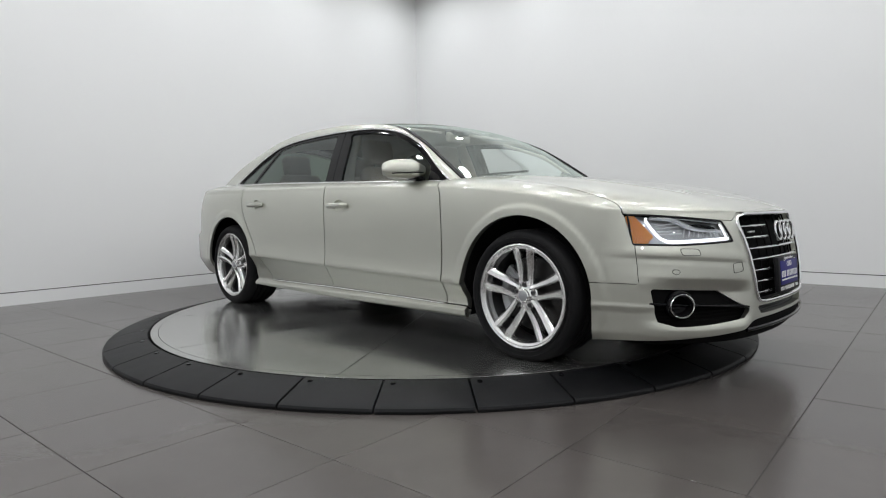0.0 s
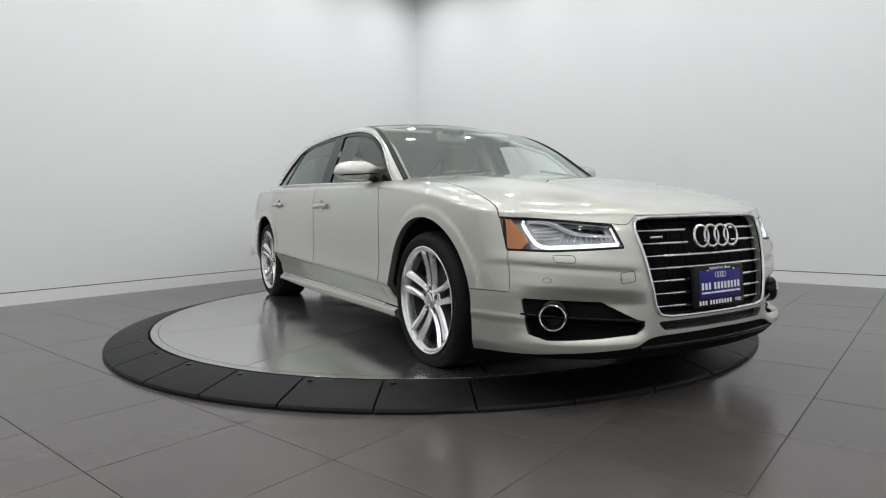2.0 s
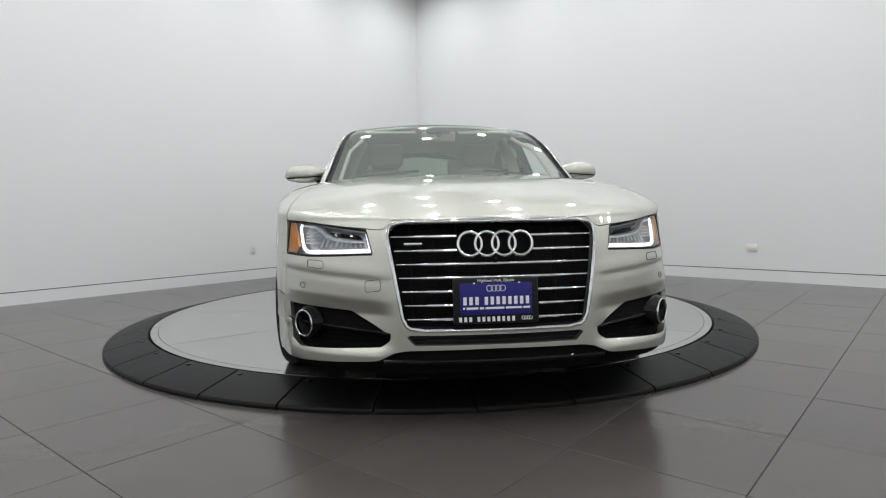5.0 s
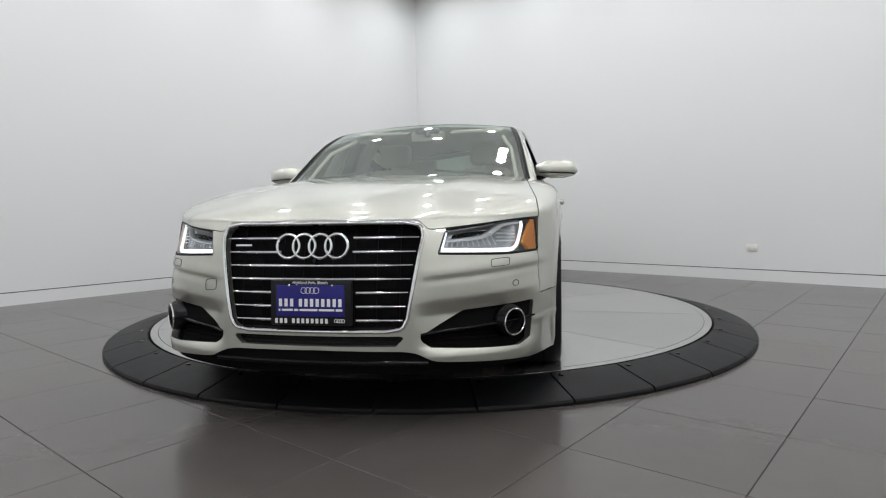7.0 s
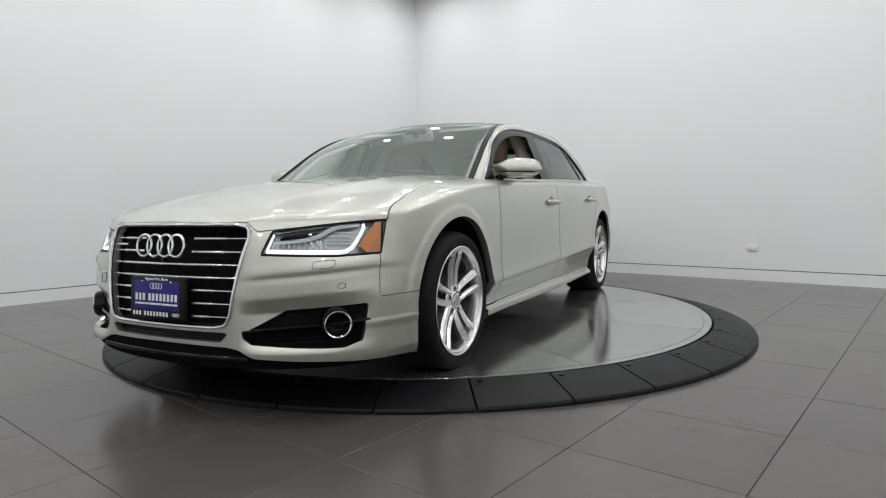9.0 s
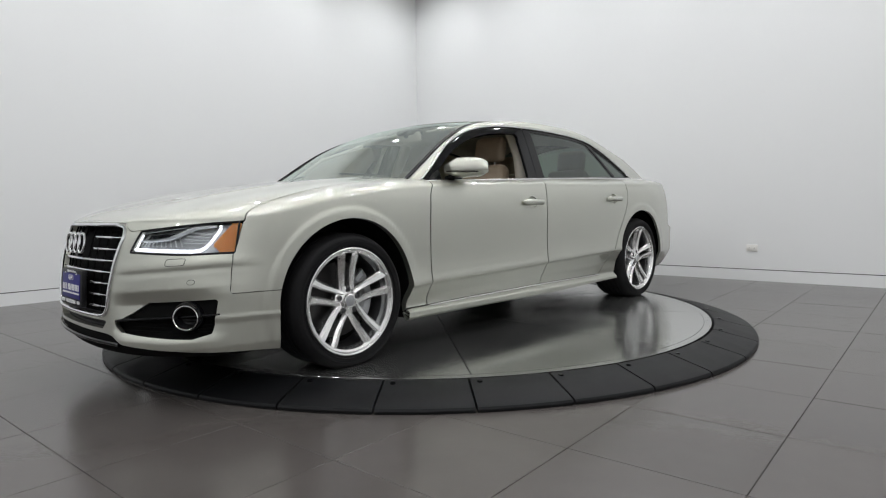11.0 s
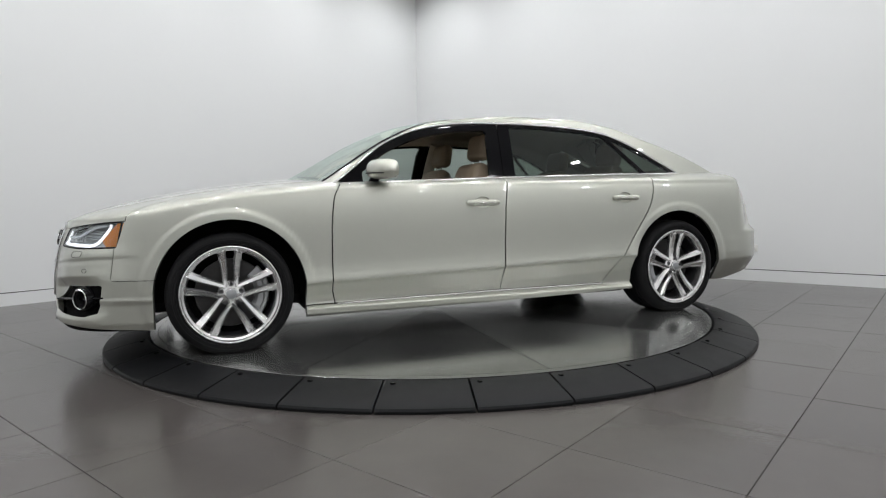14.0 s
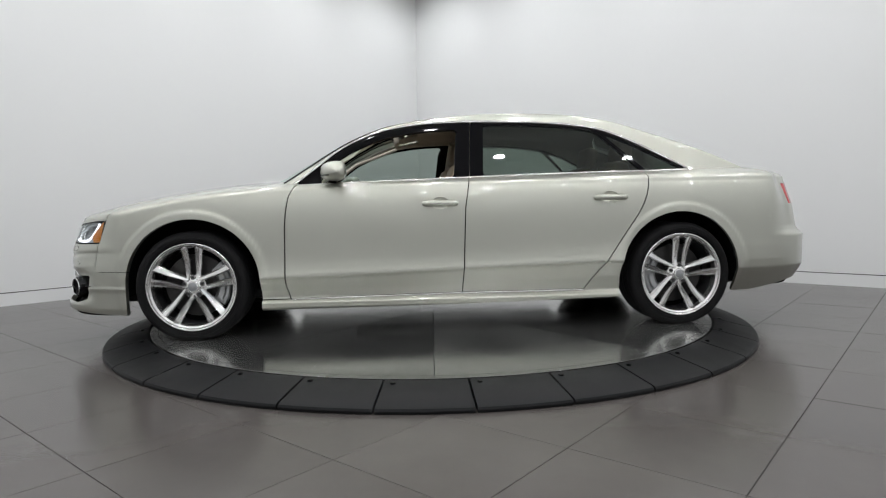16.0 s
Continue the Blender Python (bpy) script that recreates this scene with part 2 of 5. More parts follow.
def room():
    ends = (("wall_northwest", FAR_L, CORNER), ("wall_northeast", CORNER, FAR_R), ("wall_southeast", FAR_R, FAR_B), ("wall_southwest", FAR_B, FAR_L))
    for name, a, b in ends:
        d = (b - a).normalized()
        out = Vector((-d.y, d.x, 0))
        w = slab(name, a - d * 0.2, b + d * 0.2, out, 0.131, HIGH, 0.2, WALL)
        tagged(w, "smooth white painted showroom wall", "wall", kind="structure")
        g = slab("trim", a - d * 0.2, b + d * 0.2, out, 0.122, 0.131, 0.18, TRIM_GAP, 0.006)
        tagged(g, "dark shadow gap above the skirting", "trim", kind="structure")
        s = slab("baseboard", a - d * 0.2, b + d * 0.2, out, -0.004, 0.122, 0.18, WALL, 0.001)
        tagged(s, "flush white painted skirting board", "baseboard", kind="structure")
    mid = (CORNER + FAR_B) / 2
    V = [tuple(mid + (p - mid) * 1.05 + Vector((0, 0, z))) for z in (HIGH, HIGH + 0.15) for p in (CORNER, FAR_R, FAR_B, FAR_L)]
    c = make("ceiling", V, [(0, 1, 2, 3), (7, 6, 5, 4), (0, 4, 5, 1), (1, 5, 6, 2), (2, 6, 7, 3), (3, 7, 4, 0)], CEIL)
    tagged(c, "plain pale plastered ceiling with recessed downlights", "ceiling", kind="structure")


room()


def downlights():
    V, F = lathe([(0.0, 0.0), (0.08, 0.0)], 20, "z")
    ring, rf = lathe([(0.08, 0.012), (0.083, -0.004), (0.102, -0.006), (0.108, 0.004)], 24, "z")
    first = None
    n = 7
    for i in range(n):
        for j in range(n):
            p = CORNER + DL * (0.82 + i * 1.55) + DR * (0.82 + j * 1.55)
            if first is None:
                first = new("downlight")
                make("trim_ring", ring, rf, OUTLET, first, smooth=True)
                make("lens", V, F, DOWNLIGHT, first, "glowing white lens")
                tagged(first, "round recessed ceiling downlight, switched on", "downlight", group="ceiling downlights")
                first.matrix_basis = pose(p.x, p.y, HIGH - 0.008)
            else:
                copy_thing(first, pose(p.x, p.y, HIGH - 0.008))


downlights()


def outlet(p, d, out, w, h):
    o = new("wall_outlet")
    bm = bmesh.new()
    box(bm, -w / 2, w / 2, -0.008, 0.0, -h / 2, h / 2, 0.003)
    part("cover_plate", bm, OUTLET, o)
    for sx in (-1, 1):
        bm = bmesh.new()
        if w > h:
            box(bm, sx * w * 0.2 - 0.012, sx * w * 0.2 + 0.012, -0.011, -0.006, -0.018, 0.018, 0.003)
        else:
            box(bm, -0.016, 0.016, -0.011, -0.006, sx * h * 0.2 - 0.013, sx * h * 0.2 + 0.013, 0.003)
        s = part("socket", bm, OUTLET, o)
        bm = bmesh.new()
        for k in (-1, 1):
            cx, cz = (sx * w * 0.2, 0) if w > h else (0, sx * h * 0.2)
            box(bm, cx + k * 0.005 - 0.001, cx + k * 0.005 + 0.001, -0.0125, -0.0105, cz - 0.005, cz + 0.005)
        part("slots", bm, DARK_GAP, s)
    ang = math.degrees(math.atan2(d.y, d.x))
    o.matrix_basis = pose(p.x, p.y, p.z, 0, 0, ang)
    return tagged(o, "off-white electrical socket plate on the wall", "wall outlet")


def floor():
    base = make("floor", [tuple(p + Vector((0, 0, z))) for z in (-0.02, -0.0045) for p in (CORNER + (CORNER - FAR_B) * 0.02, FAR_R + DR * 0.2, FAR_B + (FAR_B - CORNER) * 0.02, FAR_L + DL * 0.2)],
                [(3, 2, 1, 0), (4, 5, 6, 7), (0, 1, 5, 4), (1, 2, 6, 5), (2, 3, 7, 6), (3, 0, 4, 7)], GROUT)
    tagged(base, "grey-brown porcelain tiled showroom floor", "floor", kind="structure")
    return base


FLOOR = floor()


def floor_tiles():
    """Square tiles, laid to the walls, with narrow grout joints."""
    sx, sy, ang = 0.594, 0.5804, -40.72
    g, t, b = 0.0014, 0.008, 0.0012
    def mesh():
        V = []
        for ins, z in ((g, -t), (g, -b), (g + b, 0.0)):
            V += [(ins, ins, z), (sx - ins, ins, z), (sx - ins, sy - ins, z), (ins, sy - ins, z)]
        F = [(8, 9, 10, 11)]
        for k in (0, 4):
            for i in range(4):
                F.append((k + i, k + (i + 1) % 4, k + 4 + (i + 1) % 4, k + 4 + i))
        me = bpy.data.meshes.new("tile")
        me.from_pydata(V, [], F)
        me.materials.append(TILE)
        return me
    me = mesh()
    u = Vector((math.cos(radians(ang)), math.sin(radians(ang)), 0))
    w = Vector((-u.y, u.x, 0))
    o = Vector((-1.185, -2.804, 0))
    nl, nr = Vector((-DL.y, DL.x, 0)), Vector((DR.y, -DR.x, 0))
    near, rest = [], []
    for i in range(-16, 17):
        for j in range(-16, 17):
            p = o + u * (i * sx) + w * (j * sy)
            c = p + u * sx / 2 + w * sy / 2 - CORNER
            a = c.x * DL.x + c.y * DL.y
            bb = c.x * DR.x + c.y * DR.y
            if a < -0.5 or bb < -0.5 or a > SPAN + 0.5 or bb > SPAN + 0.5:
                continue
            near.append((Vector((c.x + CORNER.x, c.y + CORNER.y + 1.5, 0)).length, p))
    near.sort(key=lambda q: q[0])
    for k, (_, p) in enumerate(near):
        if k < 300:
            ob = new("tile", me)
            ob.parent = FLOOR
            ob.matrix_basis = pose(p.x, p.y, random.uniform(-0.0003, 0.0003), 0, 0, ang)
        else:
            rest.append(p)
    V, F = [], []
    src = [v.co.copy() for v in me.vertices]
    pol = [tuple(f.vertices) for f in me.polygons]
    rot = pose(0, 0, 0, 0, 0, ang)
    for p in rest:
        k = len(V)
        V += [tuple(rot @ v + p) for v in src]
        F += [tuple(i + k for i in f) for f in pol]
    if V:
        tagged(make("far_tiles", V, F, TILE, FLOOR), kind="stuff")


# ---------------------------------------------------------------- turntable
R_IN, R_OUT, DISC = 2.038, 2.312, 0.079


def ramp_ring():
    """Thirty-three black rubber ramp segments round the disc; each has a lip, a worn top and a bolt."""
    ring = new("turntable_ramp")
    step = 360 / 33
    prof = [(R_IN + 0.012, 0.002), (R_IN + 0.012, DISC - 0.006), (R_IN + 0.018, DISC - 0.001), (R_IN + 0.03, DISC), (R_OUT - 0.02, 0.03), (R_OUT - 0.006, 0.024), (R_OUT, 0.014), (R_OUT, 0.002)]
    n = 8
    V, F = [], []
    gap = 0.0052
    for i in range(n + 1):
        for r, z in prof:
            q = gap / r
            a = q + (radians(step) - 2 * q) * i / n
            V.append((r * math.cos(a), r * math.sin(a), z))
    k = len(prof)
    for i in range(n):
        for j in range(k - 1):
            F.append((i * k + j, (i + 1) * k + j, (i + 1) * k + j + 1, i * k + j + 1))
        F.append((i * k, i * k + k - 1, (i + 1) * k + k - 1, (i + 1) * k))
    F.append(tuple(range(k)))
    F.append(tuple(range(n * k + k - 1, n * k - 1, -1)))
    seg = make("segment", V, F, RUBBER, ring, smooth=True, sharp=30)
    a = radians(1.3)
    r = R_IN + 0.055
    z = DISC - (0.025 / (R_OUT - R_IN - 0.05)) * (DISC - 0.03)
    bv, bf = lathe([(0.0, 0.004), (0.011, 0.004), (0.014, 0.001), (0.014, -0.004)], 12, "z")
    bolt = make("bolt", [(x + r * math.cos(a), y + r * math.sin(a), q + z) for x, y, q in bv], bf, BLACK_GLOSS, seg, smooth=True)
    for s in range(33):
        m = pose(0, 0, 0, 0, 0, -96.5 + step * s)
        if s == 0:
            seg.matrix_basis = m
        else:
            copy_thing(seg, m)
    tagged(ring, "black rubber ramp segments bolted round the turntable", "turntable ramp")


ramp_ring()


def turntable_disc():
    """The turning disc: ten brushed aluminium sectors and a thin rim."""
    disc = new("turntable_disc")
    rim, rf = lathe([(1.992, 0.004), (1.992, DISC - 0.0006), (R_IN - 0.0008, DISC - 0.0006), (R_IN, DISC - 0.0016), (R_IN, 0.004)], 180, "z")
    make("edge_band", rim, rf, ALU, disc, "narrow aluminium edge band", smooth=True, sharp=30)
    bv, bf = lathe([(0.0, DISC - 0.006), (1.994, DISC - 0.006)], 90, "z")
    make("under_plate", bv, bf, DARK_GAP, disc)
    n, r0 = 14, 1.9895
    V, F = [(0.004, 0, DISC), (0.004, 0, DISC - 0.005)], []
    rr = (0.25, 0.7, 1.2, 1.7, r0)
    half = radians(18)
    gap = 0.0022
    for i in range(n + 1):
        for r in rr:
            h = half - gap / r
            a = -h + 2 * h * i / n
            V.append((r * math.cos(a), r * math.sin(a), DISC))
        V.append((r0 * math.cos(a), r0 * math.sin(a), DISC - 0.005))
    k = len(rr) + 1
    for i in range(n):
        b = 2 + i * k
        F.append((0, b, b + k))
        for j in range(k - 1):
            F.append((b + j, b + j + 1, b + k + j + 1, b + k + j))
    me = None
    for s in range(10):
        if me is None:
            ob = make("sector_plate", V, F, ALU, disc)
            me = ob.data
        else:
            ob = new("sector_plate", me)
            ob.parent = disc
        ob.matrix_basis = pose(0, 0, 0, 0, 0, 68 + 36 * s)
    tagged(disc, "brushed aluminium turntable disc with radial joints and scuffs", "turntable")
    return disc


TABLE = turntable_disc()


# ---------------------------------------------------------------- the car: surfaces
# Car space: x forwards, y to its left, z up from the disc; the origin lies over the turntable's axis.
HUB_F, HUB_R, HUB_Z, ARCH_Z, SIDE = 1.55, -1.573, 0.331, 0.343, 0.0397
PLAN = [(2.53, 0), (2.527, 0.12), (2.515, 0.26), (2.492, 0.4), (2.452, 0.53), (2.395, 0.65), (2.32, 0.75), (2.21, 0.83), (2.06, 0.885), (1.85, 0.932), (1.5, 0.954), (1.15, 0.94), (0.8, 0.937),
        (0.4, 0.946), (0.0, 0.957), (-0.6, 0.966), (-1.5, 0.965), (-1.9, 0.95), (-2.2, 0.908), (-2.36, 0.868), (-2.5, 0.79), (-2.6, 0.67), (-2.655, 0.45), (-2.69, 0.2), (-2.695, 0)]
O_FRONT = [(0.12, 0.05), (0.16, 0.012), (0.19, -0.008), (0.225, -0.012), (0.245, -0.002), (0.265, 0.018), (0.3, 0.034), (0.385, 0.046), (0.41, 0.036), (0.445, 0.016), (0.5, 0.0185), (0.528, 0.0235), (0.542, 0.0205), (0.6, 0.036), (0.68, 0.064), (0.76, 0.1), (1.0, 0.2)]
O_CENTRE = [(0.12, 0.05), (0.16, 0.02), (0.2, 0.0), (0.25, 0.0), (0.33, 0.002), (0.45, 0.008), (0.55, 0.022), (0.6, 0.032), (0.68, 0.054), (0.745, 0.078), (0.76, 0.084), (1.0, 0.2)]
O_CORNER = [(0.12, 0.03), (0.16, 0.012), (0.2, 0.005), (0.3, 0.003), (0.325, -0.002), (0.34, 0.0005), (0.42, 0.0), (0.5, 0.0003), (0.55, 0.0022), (0.6, 0.003), (0.65, 0.0035), (0.7, 0.0044), (0.75, 0.0064), (0.8, 0.0103), (0.85, 0.017), (0.9, 0.0278), (0.95, 0.046), (1.0, 0.08)]
O_SIDE = [(0.12, 0.12), (0.165, 0.06), (0.18, 0.036), (0.215, 0.03), (0.235, 0.06), (0.25, 0.062), (0.3, 0.046), (0.385, 0.004), (0.397, -0.009), (0.405, -0.011), (0.45, -0.0045), (0.5, 0.0003), (0.55, 0.0022), (0.6, 0.003), (0.65, 0.0035), (0.7, 0.0044), (0.75, 0.0064), (0.8, 0.0103), (0.85, 0.017), (0.9, 0.0278), (0.95, 0.046), (1.0, 0.08)]
O_TUCK = [(0.12, 0.17), (0.2, 0.095), (0.26, 0.055), (0.33, 0.016), (0.362, 0.003), (0.42, 0.0), (0.5, 0.0003), (0.55, 0.0022), (0.6, 0.003), (0.65, 0.0035), (0.7, 0.0044), (0.75, 0.0064), (0.8, 0.0103), (0.85, 0.017), (0.9, 0.0278), (0.95, 0.046), (1.0, 0.08)]
O_REAR = [(0.12, 0.17), (0.2, 0.1), (0.26, 0.06), (0.33, 0.018), (0.365, 0.002), (0.47, 0.0), (0.575, 0.0), (0.6, 0.03), (0.63, 0.045), (0.78, 0.07), (0.93, 0.12), (1.0, 0.15)]
Z_SHOULDER = [(2.6, 0.748), (2.06, 0.748), (1.9, 0.782), (1.7, 0.828), (1.55, 0.852), (1.2, 0.888), (0.95, 0.905), (0.4, 0.922), (-0.3, 0.934), (-1.2, 0.945), (-1.9, 0.952), (-2.4, 0.955), (-2.75, 0.95)]
Z_SPINE = [(2.6, 0.73), (2.5, 0.748), (2.43, 0.755), (2.39, 0.775), (2.3, 0.81), (2.13, 0.857), (1.9, 0.902), (1.7, 0.934), (1.4, 0.970), (1.1, 0.996), (0.95, 1.004), (0.5, 1.02), (-0.3, 1.04), (-1.0, 1.06), (-1.6, 1.075), (-1.9, 1.085), (-2.2, 1.077), (-2.35, 1.064), (-2.5, 1.04), (-2.58, 1.0), (-2.75, 0.96)]
Z_BELT = [(1.2, 0.935), (0.94, 0.945), (0.3, 0.967), (-0.31, 0.987), (-1.0, 1.007), (-1.6, 1.018), (-2.2, 1.02)]
Y_BELT = [(1.2, 0.785), (0.944, 0.808), (0.4, 0.837), (-0.19, 0.847), (-0.9, 0.84), (-1.3, 0.822), (-1.6, 0.798), (-2.0, 0.725), (-2.3, 0.65)]
Z_ROOF = [(1.22, 0.965), (1.12, 1.01), (0.9, 1.133), (0.62, 1.288), (0.34, 1.39), (0.07, 1.432), (-0.1, 1.449), (-0.37, 1.467), (-0.6, 1.468), (-0.86, 1.462), (-1.2, 1.422), (-1.53, 1.333), (-1.84, 1.242), (-2.08, 1.155), (-2.25, 1.085), (-2.4, 1.03)]
DLO_TOP = [(0.945, 0.945), (0.91, 0.967), (0.584, 1.21), (0.331, 1.308), (0.08, 1.347), (-0.1, 1.356), (-0.291, 1.358), (-0.55, 1.354), (-0.811, 1.341), (-1.06, 1.308), (-1.27, 1.235), (-1.48, 1.132), (-1.69, 1.027)]


def resample(pts, n):
    """Catmull-Rom through the points, n samples by length."""
    P = [np.array(p, float) for p in pts]
    P = [2 * P[0] - P[1]] + P + [2 * P[-1] - P[-2]]
    P[0][1], P[-1][1] = -abs(P[2][1]), -abs(P[-3][1])
    P[0][0], P[-1][0] = P[2][0], P[-3][0]
    out = []
    for i in range(1, len(P) - 2):
        for s in np.linspace(0, 1, 30, endpoint=False):
            a, b, c, d = P[i - 1:i + 3]
            out.append(0.5 * (2 * b + (c - a) * s + (2 * a - 5 * b + 4 * c - d) * s ** 2 + (3 * b - a - 3 * c + d) * s ** 3))
    out.append(P[-2])
    out = np.array(out)
    L = np.concatenate([[0], np.cumsum(np.hypot(*np.diff(out, axis=0).T))])
    t = np.linspace(0, L[-1], n)
    return np.stack([np.interp(t, L, out[:, 0]), np.interp(t, L, out[:, 1])], -1)


def smoothstep(a, b, x):
    s = np.clip((x - a) / (b - a), 0, 1)
    return s * s * (3 - 2 * s)


NS = 330
PLAN_PTS = resample(PLAN, NS)
TANG = np.gradient(PLAN_PTS, axis=0)
TANG /= np.linalg.norm(TANG, axis=1)[:, None]
INWARD = np.stack([TANG[:, 1], -TANG[:, 0]], -1)
INWARD[:] = np.where((INWARD[:, 1] > 0)[:, None], -INWARD, INWARD)
INWARD[0], INWARD[-1] = (-1, 0), (1, 0)
INWARD[PLAN_PTS[:, 0] > 2.4] = np.where(INWARD[PLAN_PTS[:, 0] > 2.4][:, :1] > 0, -1, 1) * INWARD[PLAN_PTS[:, 0] > 2.4]


def eased(table, z):
    """Straight between the knots below the door crease, smooth above it."""
    return np.where(z > 0.406, curve(table, z), line(table, z))


def crease(x): return line([(1.2, 0.362), (-1.1, 0.428)], x) - 0.398


def skin_point(i, z):
    """The lower body's skin at station i and height z (arrays or numbers)."""
    x, y = PLAN_PTS[i, 0], PLAN_PTS[i, 1]
    wf, wr = smoothstep(1.95, 2.3, x), smoothstep(-2.2, -2.45, x)
    zc = z - crease(x) * smoothstep(0.26, 0.34, z) * (1 - smoothstep(0.5, 0.6, z))
    low = smoothstep(0.52, 0.43, z)
    wf = wf * (1 - low) + smoothstep(2.12, 2.42, x) * low
    wb, wt = smoothstep(1.5, 1.75, x), smoothstep(-1.55, -1.9, x)
    zf = z - 0.085 * (np.minimum(y, 0.86) - 0.62) * smoothstep(0.34, 0.42, z) * smoothstep(0.64, 0.56, z)
    wc = 1 - smoothstep(0.38, 0.50, y)
    o = wf * (wc * line(O_CENTRE, z) + (1 - wc) * np.where(zf > 0.447, curve(O_FRONT, zf), line(O_FRONT, zf))) + wr * line(O_REAR, z) + (1 - wf - wr) * (eased(O_SIDE, zc) * (1 - wb - wt) + eased(O_CORNER, z) * wb + eased(O_TUCK, z) * wt)
    flare = 0.006 * smoothstep(0.47, 0.44, np.hypot(x - HUB_F, z - ARCH_Z)) + 0.007 * smoothstep(0.47, 0.44, np.hypot(x - HUB_R, z - ARCH_Z))
    o = o - flare * (1 - wf - wr)
    return np.stack([x + o * INWARD[i, 0], np.maximum(0, y + o * INWARD[i, 1]), z * np.ones_like(x)], -1)


def fair(table, x):
    """A table run out into one fair sweep behind the nose."""
    u = np.arange(-2.9, 2.9, 0.01)
    z = curve(table, u)
    k = np.exp(-0.5 * (np.arange(-30, 31) / 12.0) ** 2)
    soft_z = np.convolve(np.pad(z, 30, mode="edge"), k / k.sum(), mode="valid")
    w = smoothstep(2.36, 2.1, u) * smoothstep(-2.5, -2.2, u)
    return np.interp(x, u, z + (soft_z - z) * w)


def lower_grid():
    """The half lower body: skirt from the sill to the shoulder, then the deck to the spine. Rows of x, y, z, normal, level."""
    idx = np.arange(NS)
    zs = fair(Z_SHOULDER, PLAN_PTS[:, 0])
    lev = np.linspace(0, 1, 84)
    dz = crease(PLAN_PTS[:, 0])
    rows = []
    # rows follow the crease along the doors
    heights = [0.13 + (0.385 + dz - 0.13) * k for k in np.linspace(0, 1, 30)] + [0.391 + dz, 0.397 + dz, 0.401 + dz, 0.405 + dz]
    heights += [0.405 + dz + (zs - 0.405 - dz) * k for k in np.linspace(0, 1, 51)[1:]]
    for z in heights:
        rows.append(skin_point(idx, z))
    top = rows[-1]
    zc = fair(Z_SPINE, top[:, 0])
    for k in range(1, 31):
        v = (k / 30) ** 1.9
        g = (1 - (1 - v) ** 2.2) ** (1 / 2.4)
        y = top[:, 1] * (1 - v)
        z = zs + (zc - zs) * g
        # soft bonnet ridges
        ridge = 0.006 * np.exp(-((y - (0.40 + 0.08 * (2.3 - top[:, 0]))) / 0.085) ** 2) * smoothstep(2.35, 2.1, top[:, 0]) * smoothstep(0.9, 1.3, top[:, 0])
        rows.append(np.stack([top[:, 0], y, z + ridge], -1))
    G = np.array(rows)
    return with_normals(G, np.concatenate([lev, 1 + np.arange(1, 31) / 30]), flip=False)


def with_normals(G, level, flip):
    du = np.gradient(G, axis=1)
    dv = np.gradient(G, axis=0)
    n = np.cross(du, dv)
    n /= np.linalg.norm(n, axis=2)[:, :, None] + 1e-12
    c = np.array([0.0, 0.0, 0.6])
    if np.sum((G - c) * n) < 0:
        n = -n
    # neighbours close a degenerate cell
    for _ in range(1):
        bad = np.linalg.norm(n, axis=2) < 0.5
        n[bad] = (0, 0, 1)
    lv = np.broadcast_to(np.asarray(level)[:, None], G.shape[:2])
    M = np.concatenate([G, n, lv[:, :, None]], 2)
    r, c = G.shape[:2]
    quads = [(i * c + j, i * c + j + 1, (i + 1) * c + j + 1, (i + 1) * c + j) for i in range(r - 1) for j in range(c - 1)]
    return M.reshape(-1, 7), quads


def clip(M, faces, fns):
    """Keep what lies where every function is positive; cut the faces along its zero line."""
    for fn in fns:
        d = fn(M)
        V = [M]
        n, extra, cut, out = len(M), [], {}, []
        for f in faces:
            s = [d[i] >= 0 for i in f]
            if all(s):
                out.append(f)
            elif any(s):
                g = []
                for a in range(len(f)):
                    i, j = f[a], f[(a + 1) % len(f)]
                    if d[i] >= 0:
                        g.append(i)
                    if (d[i] >= 0) != (d[j] >= 0):
                        key = (i, j) if i < j else (j, i)
                        if key not in cut:
                            p, q = key
                            t = d[p] / (d[p] - d[q])
                            cut[key] = n + len(extra)
                            extra.append(M[p] + (M[q] - M[p]) * t)
                        g.append(cut[key])
                if len(g) >= 3:
                    out.append(tuple(g))
        if extra:
            M = np.concatenate([M, np.array(extra)])
        faces = out
    return M, faces


